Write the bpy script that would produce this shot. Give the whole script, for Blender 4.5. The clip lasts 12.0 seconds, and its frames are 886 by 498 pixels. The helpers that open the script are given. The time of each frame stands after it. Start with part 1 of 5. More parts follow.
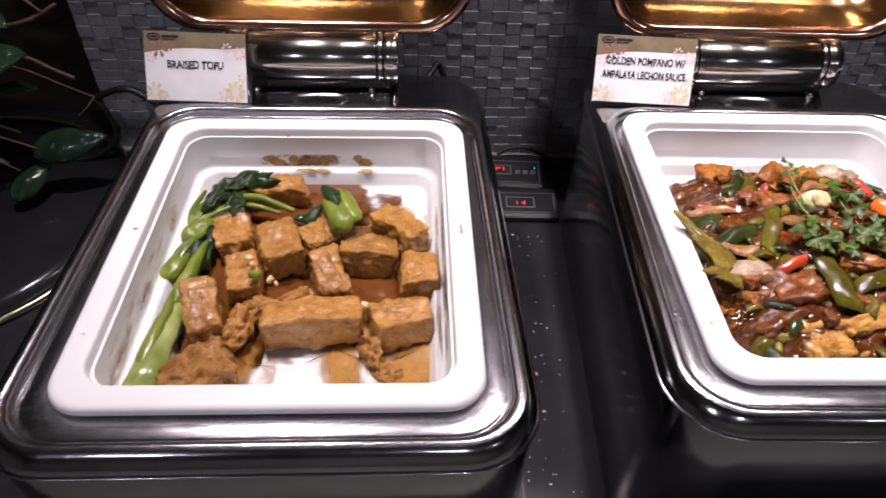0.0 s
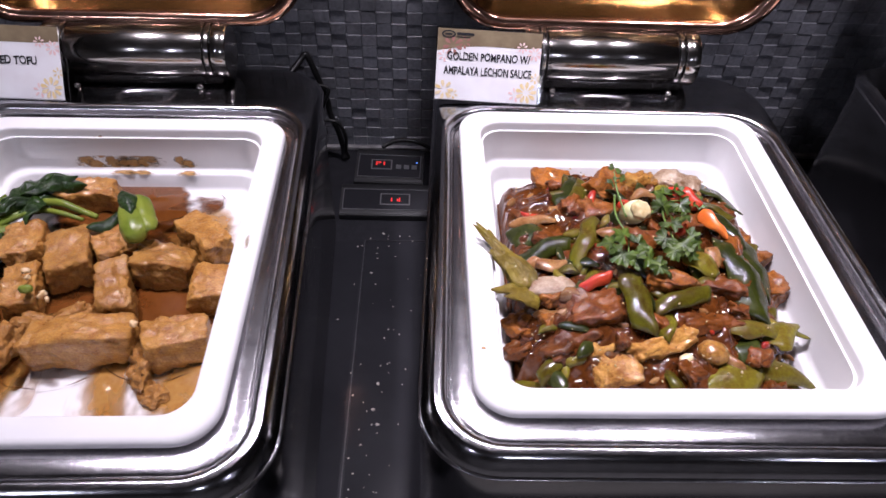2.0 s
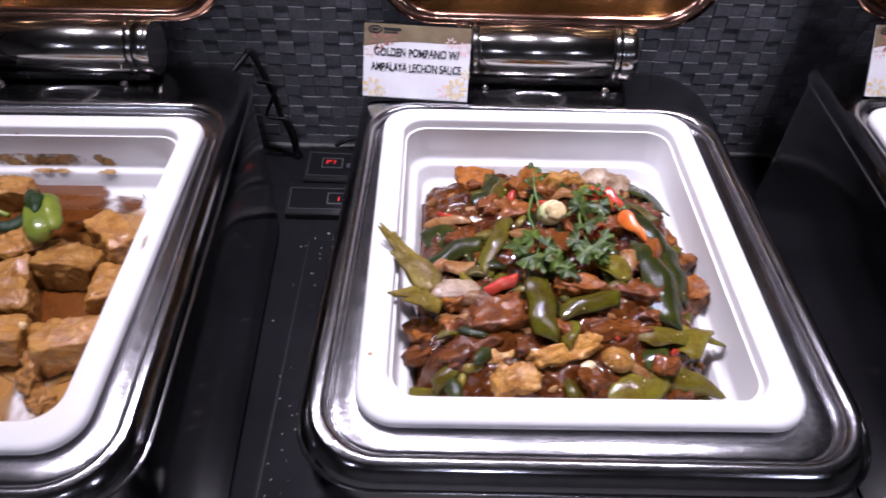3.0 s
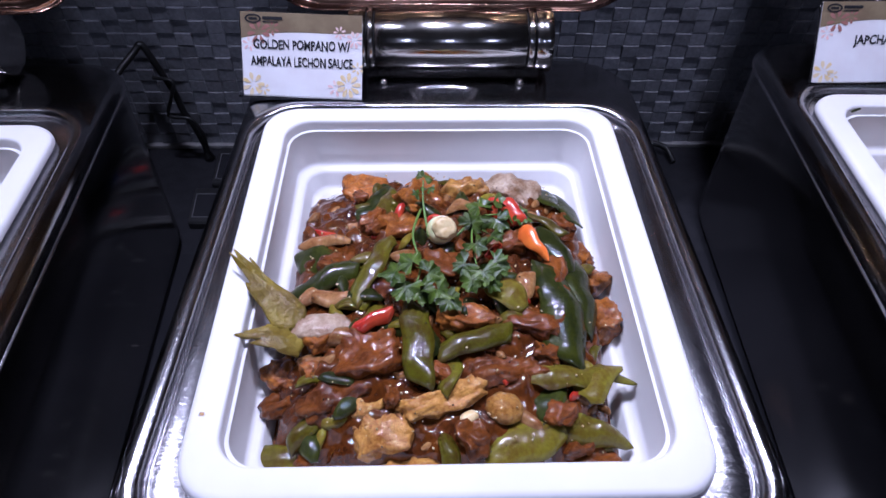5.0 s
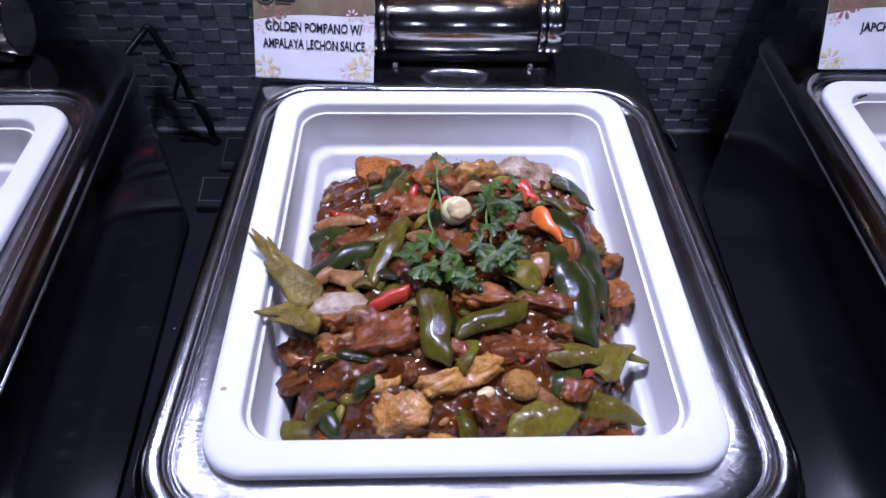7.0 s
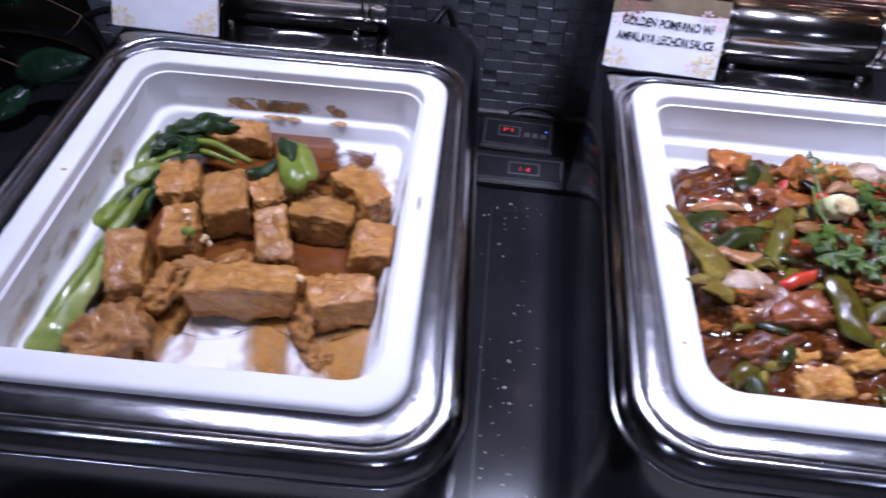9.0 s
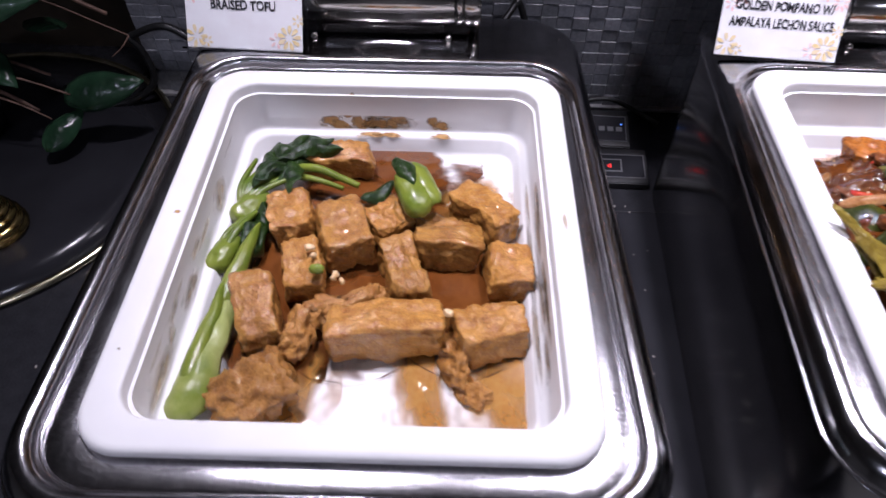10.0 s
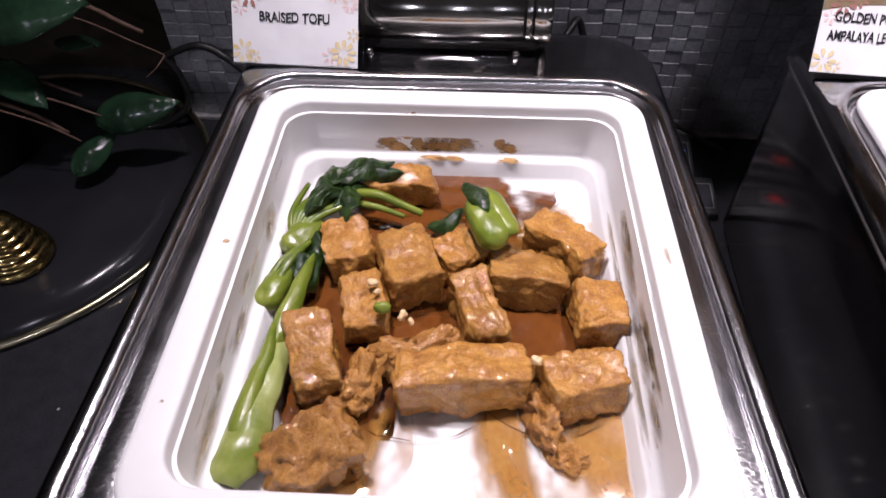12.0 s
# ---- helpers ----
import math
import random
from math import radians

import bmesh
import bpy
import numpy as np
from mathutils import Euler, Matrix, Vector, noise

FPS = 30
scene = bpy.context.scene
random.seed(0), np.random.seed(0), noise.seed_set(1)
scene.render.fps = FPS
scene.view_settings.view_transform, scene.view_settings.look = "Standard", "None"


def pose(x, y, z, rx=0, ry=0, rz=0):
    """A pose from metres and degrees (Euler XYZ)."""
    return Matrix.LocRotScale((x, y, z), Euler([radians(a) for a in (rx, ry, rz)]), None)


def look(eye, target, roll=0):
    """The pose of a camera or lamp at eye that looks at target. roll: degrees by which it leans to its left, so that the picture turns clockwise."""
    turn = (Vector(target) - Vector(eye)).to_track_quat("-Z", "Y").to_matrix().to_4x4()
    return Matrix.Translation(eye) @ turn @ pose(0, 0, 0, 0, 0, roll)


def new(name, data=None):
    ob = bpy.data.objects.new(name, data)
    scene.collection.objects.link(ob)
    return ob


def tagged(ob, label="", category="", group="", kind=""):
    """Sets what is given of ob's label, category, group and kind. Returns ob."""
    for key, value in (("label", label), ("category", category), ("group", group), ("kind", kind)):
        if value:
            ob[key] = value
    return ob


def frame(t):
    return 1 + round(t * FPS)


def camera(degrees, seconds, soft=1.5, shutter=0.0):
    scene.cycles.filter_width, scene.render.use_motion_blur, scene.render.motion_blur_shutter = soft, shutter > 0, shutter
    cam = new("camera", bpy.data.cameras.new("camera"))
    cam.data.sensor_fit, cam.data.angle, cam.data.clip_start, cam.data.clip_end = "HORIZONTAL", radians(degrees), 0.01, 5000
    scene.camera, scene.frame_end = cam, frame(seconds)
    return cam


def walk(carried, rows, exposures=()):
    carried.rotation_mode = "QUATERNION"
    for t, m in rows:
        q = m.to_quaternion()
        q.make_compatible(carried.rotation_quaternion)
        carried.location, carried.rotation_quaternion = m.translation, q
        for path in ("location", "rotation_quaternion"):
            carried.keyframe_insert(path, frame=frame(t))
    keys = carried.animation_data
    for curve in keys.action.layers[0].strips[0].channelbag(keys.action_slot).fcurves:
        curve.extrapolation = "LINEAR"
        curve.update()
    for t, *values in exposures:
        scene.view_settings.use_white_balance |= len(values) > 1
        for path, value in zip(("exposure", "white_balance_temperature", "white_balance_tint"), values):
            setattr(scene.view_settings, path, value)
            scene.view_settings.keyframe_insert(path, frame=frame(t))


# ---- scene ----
cam = camera(67.0, 12.0, 1.5, 0.5)
PATH = [
    (0, (0.09, 0.008, 1.565), (0.156, 1.457, 0.188), 2.4),
    (0.5, (0.125, 0.02, 1.566), (0.228, 1.469, 0.191), 2.3),
    (1, (0.18, 0.031, 1.574), (0.3, 1.466, 0.186), 2.0),
    (1.5, (0.235, 0.046, 1.575), (0.355, 1.457, 0.162), 2.5),
    (2, (0.28, 0.055, 1.57), (0.344, 1.454, 0.142), 2.7),
    (2.5, (0.328, 0.062, 1.565), (0.341, 1.46, 0.135), 2.0),
    (3, (0.376, 0.07, 1.56), (0.397, 1.467, 0.129), 1.7),
    (3.5, (0.428, 0.08, 1.559), (0.487, 1.476, 0.128), 1.0),
    (3.7, (0.438, 0.077, 1.561), (0.51, 1.472, 0.129), 1.7),
    (5.5, (0.472, 0.168, 1.517), (0.511, 1.501, 0.026), 0.8),
    (6, (0.471, 0.167, 1.517), (0.515, 1.479, 0.009), 0.9),
    (6.5, (0.462, 0.158, 1.521), (0.514, 1.486, 0.026), 1.3),
    (8.3, (0.322, 0.097, 1.527), (0.369, 1.444, 0.049), 4.7),
    (8.5, (0.274, 0.093, 1.533), (0.29, 1.424, 0.04), 4.8),
    (9, (0.166, 0.08, 1.538), (0.11, 1.406, 0.042), 4.3),
    (9.5, (0.095, 0.09, 1.535), (0.019, 1.384, 0.012), 2.4),
    (10, (0.044, 0.121, 1.525), (0.008, 1.415, 0.001), 0.9),
    (10.5, (0.009, 0.164, 1.497), (-0.024, 1.441, -0.042), 0.6),
    (11, (-0.007, 0.174, 1.492), (-0.08, 1.559, 0.052), -0.6),
    (11.5, (-0.012, 0.168, 1.483), (-0.07, 1.556, 0.044), 0.4),
    (12, (-0.005, 0.163, 1.48), (-0.083, 1.521, 0.014), 0.1),
]
walk(cam, [(t, look(eye, target, roll)) for t, eye, target, roll in PATH],
     [(0, 0.2, 6150, 20), (2.5, -0.05, 5600, 24), (3.5, -0.15, 5450, 23), (5.5, -0.41, 4800, 26), (6.5, -0.41, 4800, 26), (8.5, -0.25, 4750, 25), (9.5, 0.08, 5250, 22), (12, 0.26, 5950, 21)])

# ---- light ----
world = bpy.data.worlds.new("world")
scene.world = world
world.use_nodes = True
world.node_tree.nodes["Background"].inputs[0].default_value = (0.9, 0.95, 1.0, 1)
world.node_tree.nodes["Background"].inputs[1].default_value = 0.02


def lamp(name, eye, target, watts, colour, size, spread=160):
    data = bpy.data.lights.new(name, "AREA")
    data.shape, data.size, data.energy, data.color, data.spread = "DISK", size, watts, colour, radians(spread)
    ob = new(name, data)
    ob.matrix_world = look(eye, target)
    return ob


# unseen spots over the counter, set by the shadows in the pans
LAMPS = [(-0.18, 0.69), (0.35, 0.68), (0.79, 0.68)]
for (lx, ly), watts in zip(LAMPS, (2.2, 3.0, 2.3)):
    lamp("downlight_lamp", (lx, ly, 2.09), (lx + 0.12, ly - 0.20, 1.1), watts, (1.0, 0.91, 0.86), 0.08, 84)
# fill light added over the room to lift the wall and steel reflections
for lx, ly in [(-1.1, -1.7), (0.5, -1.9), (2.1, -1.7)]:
    lamp("room_fill", (lx, ly, 2.52), (lx, ly, 0), 9.0, (0.95, 0.95, 1.0), 0.24, 156)

# ---- materials ----


def mat(name, colour, rough=0.5, metal=0.0, dark=None, scale=40.0, fine=0.0, bump=0.0, bscale=None, coat=0.0, rvar=0.0,
        island=0.0, random_obj=0.0, sub=0.0, trans=0.0, ior=1.45, spec=0.5, emit=0.0, stops=(0.35, 0.65), film=None):
    m = bpy.data.materials.new(name)
    m.use_nodes = True
    nt = m.node_tree
    N, L = nt.nodes, nt.links
    b = N["Principled BSDF"]
    b.inputs["Base Color"].default_value = (*colour, 1)
    b.inputs["Roughness"].default_value = rough
    b.inputs["Metallic"].default_value = metal
    b.inputs["Coat Weight"].default_value = coat
    b.inputs["Coat Roughness"].default_value = 0.035
    b.inputs["Coat IOR"].default_value = 1.5
    b.inputs["Transmission Weight"].default_value = trans
    b.inputs["IOR"].default_value = ior
    b.inputs["Specular IOR Level"].default_value = spec
    if sub:
        b.inputs["Subsurface Weight"].default_value = sub
        b.inputs["Subsurface Radius"].default_value = (0.004, 0.002, 0.001)
        b.inputs["Subsurface Scale"].default_value = 1.0
    if emit:
        b.inputs["Emission Color"].default_value = (*colour, 1)
        b.inputs["Emission Strength"].default_value = emit
    tc = N.new("ShaderNodeTexCoord")
    src = None
    if dark is not None:
        n1 = N.new("ShaderNodeTexNoise")
        n1.inputs["Scale"].default_value, n1.inputs["Detail"].default_value = scale, 6
        L.new(tc.outputs["Object"], n1.inputs["Vector"])
        fac = n1.outputs["Fac"]
        if fine:
            n2 = N.new("ShaderNodeTexNoise")
            n2.inputs["Scale"].default_value, n2.inputs["Detail"].default_value = scale * 7, 4
            L.new(tc.outputs["Object"], n2.inputs["Vector"])
            mx = N.new("ShaderNodeMix")
            mx.inputs[0].default_value = fine
            L.new(n1.outputs["Fac"], mx.inputs[2])
            L.new(n2.outputs["Fac"], mx.inputs[3])
            fac = mx.outputs[0]
        r = N.new("ShaderNodeValToRGB")
        r.color_ramp.elements[0].position, r.color_ramp.elements[1].position = stops
        r.color_ramp.elements[0].color, r.color_ramp.elements[1].color = (*dark, 1), (*colour, 1)
        L.new(fac, r.inputs[0])
        src = r.outputs[0]
        if rvar:
            mr = N.new("ShaderNodeMapRange")
            mr.inputs[3].default_value, mr.inputs[4].default_value = max(0.02, rough - rvar), rough + rvar
            L.new(fac, mr.inputs[0])
            L.new(mr.outputs[0], b.inputs["Roughness"])
    if island or random_obj:
        g = N.new("ShaderNodeObjectInfo") if random_obj else N.new("ShaderNodeNewGeometry")
        amount = random_obj or island
        mr = N.new("ShaderNodeMapRange")
        mr.inputs[3].default_value, mr.inputs[4].default_value = 1 - amount, 1 + amount
        L.new(g.outputs["Random" if random_obj else "Random Per Island"], mr.inputs[0])
        h = N.new("ShaderNodeHueSaturation")
        L.new(mr.outputs[0], h.inputs["Value"])
        if src:
            L.new(src, h.inputs["Color"])
        else:
            h.inputs["Color"].default_value = (*colour, 1)
        src = h.outputs[0]
    if src:
        L.new(src, b.inputs["Base Color"])
    if film:  # a thin wash that fades out unevenly towards its outline
        most, k = film
        sep = N.new("ShaderNodeSeparateXYZ")
        L.new(tc.outputs["Generated"], sep.inputs[0])
        com = N.new("ShaderNodeCombineXYZ")
        L.new(sep.outputs[0], com.inputs[0])
        L.new(sep.outputs[1], com.inputs[1])
        far = N.new("ShaderNodeVectorMath")
        far.operation = "DISTANCE"
        far.inputs[1].default_value = (0.5, 0.5, 0)
        L.new(com.outputs[0], far.inputs[0])
        nf = N.new("ShaderNodeTexNoise")
        nf.inputs["Scale"].default_value, nf.inputs["Detail"].default_value = 3.5, 2
        L.new(tc.outputs["Generated"], nf.inputs["Vector"])
        s1 = N.new("ShaderNodeMath")
        s1.operation = "SUBTRACT"
        L.new(nf.outputs["Fac"], s1.inputs[0])
        L.new(far.outputs["Value"], s1.inputs[1])
        s2 = N.new("ShaderNodeMath")
        s2.operation, s2.use_clamp = "MULTIPLY_ADD", True
        s2.inputs[1].default_value, s2.inputs[2].default_value = k, -0.12 * k
        L.new(s1.outputs[0], s2.inputs[0])
        s3 = N.new("ShaderNodeMath")
        s3.operation = "MULTIPLY"
        s3.inputs[1].default_value = most
        L.new(s2.outputs[0], s3.inputs[0])
        L.new(s3.outputs[0], b.inputs["Alpha"])
    if bump:
        nb = N.new("ShaderNodeTexNoise")
        nb.inputs["Scale"].default_value, nb.inputs["Detail"].default_value = bscale or scale * 3, 5
        L.new(tc.outputs["Object"], nb.inputs["Vector"])
        bp = N.new("ShaderNodeBump")
        bp.inputs["Strength"].default_value, bp.inputs["Distance"].default_value = bump, 0.002
        L.new(nb.outputs["Fac"], bp.inputs["Height"])
        L.new(bp.outputs[0], b.inputs["Normal"])
        if coat:  # finer wet ripples on the glaze
            nc = N.new("ShaderNodeTexNoise")
            nc.inputs["Scale"].default_value, nc.inputs["Detail"].default_value = max((bscale or scale * 3) * 1.7, 380), 2
            L.new(tc.outputs["Object"], nc.inputs["Vector"])
            bc = N.new("ShaderNodeBump")
            bc.inputs["Strength"].default_value, bc.inputs["Distance"].default_value = min(1.0, bump), 0.0003
            L.new(nc.outputs["Fac"], bc.inputs["Height"])
            L.new(bp.outputs[0], bc.inputs["Normal"])
            L.new(bc.outputs[0], b.inputs["Coat Normal"])
    return m


STEEL = mat("polished_steel", (0.38, 0.375, 0.38), 0.14, 1.0, dark=(0.30, 0.295, 0.30), scale=14, fine=0.5, rvar=0.05, bump=0.05, bscale=160)
LIP_STEEL = mat("worn_steel", (0.56, 0.55, 0.56), 0.18, 1.0, dark=(0.40, 0.39, 0.41), scale=60, fine=0.6, rvar=0.07, bump=0.11, bscale=420)
DARK_STEEL = mat("dark_steel", (0.34, 0.33, 0.325), 0.16, 1.0, dark=(0.29, 0.285, 0.28), scale=12, rvar=0.04, bump=0.02)
CHROME = mat("chrome", (0.50, 0.48, 0.46), 0.15, 1.0, dark=(0.40, 0.38, 0.35), scale=25, fine=0.5, rvar=0.06)
# steel lid: reflected warm light is put into these two gold and copper tones
WARM_EDGE = mat("warm_tinted_rim", (0.80, 0.47, 0.34), 0.14, 1.0, dark=(0.55, 0.30, 0.2), scale=30, rvar=0.05, bump=0.15, bscale=120)
WARM_LID = mat("warm_tinted_lid", (0.50, 0.33, 0.15), 0.19, 1.0, dark=(0.32, 0.20, 0.09), scale=10, fine=0.4, rvar=0.08, bump=0.2, bscale=40)
RIM_METAL = mat("pale_brass", (0.86, 0.80, 0.58), 0.24, 1.0, dark=(0.62, 0.56, 0.36), scale=30, rvar=0.06)
BRASS = mat("brass", (0.75, 0.55, 0.22), 0.16, 1.0, dark=(0.45, 0.32, 0.12), scale=40, rvar=0.06)
WHITE = mat("white_melamine", (0.74, 0.73, 0.73), 0.42, dark=(0.70, 0.69, 0.69), scale=18, spec=0.2, rvar=0.05)
BLACK_STONE = mat("black_counter", (0.030, 0.030, 0.034), 0.20, dark=(0.020, 0.020, 0.023), scale=60, fine=0.5, rvar=0.06, spec=0.4)
BLACK_GLASS = mat("black_glass", (0.025, 0.025, 0.029), 0.17, dark=(0.018, 0.018, 0.021), scale=9, rvar=0.04, spec=0.35)
BLACK_PLASTIC = mat("black_plastic", (0.014, 0.014, 0.015), 0.35, dark=(0.02, 0.02, 0.021), scale=50, bump=0.1, bscale=600)
GREY_TRIM = mat("grey_trim", (0.12, 0.12, 0.125), 0.4)
SEAM = mat("dark_seam", (0.030, 0.030, 0.033), 0.5, dark=(0.018, 0.018, 0.02), scale=90)
RUBBER = mat("cable_rubber", (0.010, 0.010, 0.010), 0.4, dark=(0.018, 0.018, 0.018), scale=80)
MOSAIC = mat("grey_mosaic_stone", (0.27, 0.275, 0.30), 0.32, dark=(0.16, 0.162, 0.18), scale=28, fine=0.5, bump=0.5, bscale=260, random_obj=0.16, rvar=0.12)
MOSAIC_REST = mat("grey_mosaic_stone_far", (0.27, 0.275, 0.30), 0.32, dark=(0.16, 0.162, 0.18), scale=28, fine=0.5, bump=0.5, bscale=260, island=0.16, rvar=0.12)
GROUT = mat("dark_grout", (0.09, 0.09, 0.098), 0.8, dark=(0.06, 0.06, 0.066), scale=50)
CAULK = mat("grey_caulk", (0.34, 0.33, 0.33), 0.6, dark=(0.2, 0.2, 0.2), scale=60)
WALL_BROWN = mat("brown_panel", (0.055, 0.043, 0.03), 0.5, dark=(0.035, 0.028, 0.02), scale=10, fine=0.4, bump=0.2)
ROOM = mat("room_paint", (0.32, 0.30, 0.28), 0.7, dark=(0.25, 0.235, 0.22), scale=3)
CEILING = mat("ceiling_paint", (0.20, 0.19, 0.18), 0.7, dark=(0.15, 0.145, 0.14), scale=3)
FLOOR = mat("floor_stone", (0.42, 0.39, 0.36), 0.3, dark=(0.30, 0.28, 0.25), scale=4, fine=0.4)
PAPER = mat("card_white", (0.80, 0.80, 0.82), 0.45, dark=(0.74, 0.72, 0.74), scale=30)
INK = mat("card_ink", (0.012, 0.012, 0.014), 0.5)
CARD_BROWN = mat("card_band", (0.24, 0.19, 0.11), 0.45, dark=(0.18, 0.13, 0.075), scale=60)
CARD_RED = mat("card_rose", (0.36, 0.17, 0.14), 0.45, dark=(0.28, 0.12, 0.1), scale=120)
CARD_YELLOW = mat("card_yellow", (0.72, 0.54, 0.22), 0.45, dark=(0.78, 0.68, 0.48), scale=120)
CARD_PINK = mat("card_pink", (0.78, 0.52, 0.50), 0.45, dark=(0.80, 0.66, 0.62), scale=120)
ACRYLIC = mat("clear_acrylic", (0.95, 0.96, 0.97), 0.04, trans=1.0, ior=1.3)
RED_LED = mat("red_led", (1.0, 0.04, 0.03), 0.4, emit=0.35)
BLUE_LED = mat("blue_led", (0.12, 0.30, 1.0), 0.4, emit=1.2)
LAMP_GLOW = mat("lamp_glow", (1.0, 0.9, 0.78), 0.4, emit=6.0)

TOFU = mat("braised_tofu", (0.43, 0.215, 0.048), 0.32, dark=(0.19, 0.070, 0.012), scale=85, fine=0.45, bump=0.7, bscale=260, coat=0.9, rvar=0.14, random_obj=0.12, stops=(0.34, 0.62), spec=0.2)
TOFU_RAG = mat("torn_tofu", (0.42, 0.205, 0.050), 0.34, dark=(0.17, 0.062, 0.012), scale=80, fine=0.4, bump=0.9, bscale=300, coat=0.9, rvar=0.14, random_obj=0.10, stops=(0.30, 0.64), spec=0.2)
CRUMB = mat("tofu_crumb", (0.72, 0.55, 0.33), 0.4, dark=(0.5, 0.3, 0.12), scale=200, coat=0.4)
SAUCE = mat("brown_sauce", (0.105, 0.030, 0.005), 0.06, dark=(0.17, 0.058, 0.012), scale=22, fine=0.3, coat=1.0, bump=0.08, bscale=60, spec=0.5, film=(0.96, 8.0))
SAUCE_THIN = mat("thin_sauce", (0.40, 0.175, 0.030), 0.08, dark=(0.52, 0.28, 0.07), scale=40, fine=0.4, coat=0.8, film=(0.66, 4.0))
STAIN = mat("sauce_stain", (0.44, 0.23, 0.070), 0.35, dark=(0.52, 0.34, 0.15), scale=190, fine=0.5, film=(0.85, 4.0))
STAIN_PALE = mat("pale_stain", (0.46, 0.31, 0.15), 0.3, dark=(0.55, 0.43, 0.29), scale=110, fine=0.5, film=(0.5, 2.4))
BOK_STEM = mat("bok_choy_stem", (0.082, 0.125, 0.008), 0.3, dark=(0.19, 0.225, 0.028), scale=28, coat=0.4, bump=0.4, bscale=160, spec=0.3)
BOK_WHITE = mat("bok_choy_base", (0.33, 0.36, 0.12), 0.3, dark=(0.14, 0.185, 0.020), scale=35, coat=0.4, bump=0.3, bscale=150, spec=0.3)
BOK_LEAF = mat("bok_choy_leaf", (0.022, 0.050, 0.006), 0.28, dark=(0.005, 0.013, 0.003), scale=90, fine=0.4, coat=0.4, bump=1.0, bscale=220, spec=0.3)
PEPPER = mat("green_pepper", (0.110, 0.105, 0.004), 0.34, dark=(0.055, 0.030, 0.004), scale=55, fine=0.4, coat=0.75, bump=0.32, bscale=200, random_obj=0.3, spec=0.1, rvar=0.12)
PEPPER_DARK = mat("dark_pepper", (0.034, 0.040, 0.003), 0.34, dark=(0.013, 0.017, 0.004), scale=48, fine=0.35, coat=0.75, bump=0.32, bscale=200, random_obj=0.35, spec=0.1, rvar=0.12)
GOURD = mat("pale_gourd", (0.17, 0.155, 0.012), 0.34, dark=(0.095, 0.056, 0.006), scale=48, fine=0.4, coat=0.75, bump=0.32, bscale=200, random_obj=0.25, spec=0.1, rvar=0.12)
FISH = mat("fried_fish", (0.38, 0.135, 0.018), 0.32, dark=(0.10, 0.026, 0.005), scale=70, fine=0.45, bump=0.8, bscale=180, coat=0.85, rvar=0.14, random_obj=0.22, spec=0.1)
FISH_DARK = mat("glazed_fish", (0.215, 0.066, 0.010), 0.30, dark=(0.070, 0.019, 0.004), scale=55, fine=0.4, bump=0.7, bscale=150, coat=0.7, rvar=0.12, random_obj=0.28, spec=0.1)
FISH_PALE = mat("pale_fish", (0.50, 0.27, 0.060), 0.34, dark=(0.20, 0.070, 0.010), scale=60, fine=0.45, bump=0.8, bscale=180, coat=0.85, random_obj=0.15, spec=0.1, rvar=0.12)
FISH_SKIN = mat("silver_fish_skin", (0.50, 0.40, 0.29), 0.28, dark=(0.17, 0.085, 0.035), scale=60, fine=0.25, bump=0.7, bscale=220, coat=0.6, spec=0.3)
TAIL = mat("fish_tail_fin", (0.22, 0.165, 0.022), 0.35, dark=(0.10, 0.065, 0.010), scale=45, fine=0.25, bump=0.8, bscale=260, coat=0.4, spec=0.2)
ONION = mat("cooked_onion", (0.31, 0.170, 0.062), 0.22, dark=(0.14, 0.050, 0.012), scale=60, fine=0.4, coat=0.8, bump=0.4, bscale=140, random_obj=0.25, spec=0.1)
CHILI = mat("red_chili", (0.44, 0.058, 0.018), 0.14, dark=(0.30, 0.014, 0.008), scale=60, coat=0.8, random_obj=0.2)
CARROT = mat("orange_carrot", (0.72, 0.19, 0.025), 0.22, dark=(0.55, 0.10, 0.012), scale=50, coat=0.6, random_obj=0.15)
RADISH = mat("white_bulb", (0.72, 0.68, 0.44), 0.18, dark=(0.55, 0.55, 0.24), scale=50, coat=0.6, sub=0.2)
CILANTRO = mat("cilantro_leaf", (0.062, 0.098, 0.010), 0.35, dark=(0.016, 0.030, 0.004), scale=120, coat=0.2, bump=0.5, bscale=400, random_obj=0.3, spec=0.3)
CILANTRO_STEM = mat("cilantro_stem", (0.10, 0.17, 0.03), 0.3)
BED = mat("food_bed", (0.120, 0.035, 0.005), 0.10, dark=(0.035, 0.009, 0.002), scale=50, fine=0.4, bump=0.35, bscale=90, coat=1.0, spec=0.3)
STAIN_FAINT = mat("faint_stain", (0.52, 0.36, 0.17), 0.25, dark=(0.60, 0.48, 0.32), scale=80, fine=0.5, film=(0.42, 2.2))
PEPPERCORN = mat("black_pepper", (0.012, 0.010, 0.008), 0.4)
GARLIC = mat("minced_garlic", (0.66, 0.54, 0.30), 0.25, dark=(0.5, 0.36, 0.16), scale=200, coat=0.5, random_obj=0.2)
NOODLE = mat("glass_noodle", (0.42, 0.30, 0.14), 0.14, dark=(0.28, 0.18, 0.07), scale=60, coat=0.6, random_obj=0.2)
LEAF = mat("plant_leaf", (0.024, 0.060, 0.030), 0.22, dark=(0.011, 0.030, 0.015), scale=30, coat=0.2, bump=0.35, bscale=60, random_obj=0.25)
TWIG = mat("dry_twig", (0.24, 0.14, 0.10), 0.6, dark=(0.11, 0.065, 0.045), scale=60, bump=0.8)
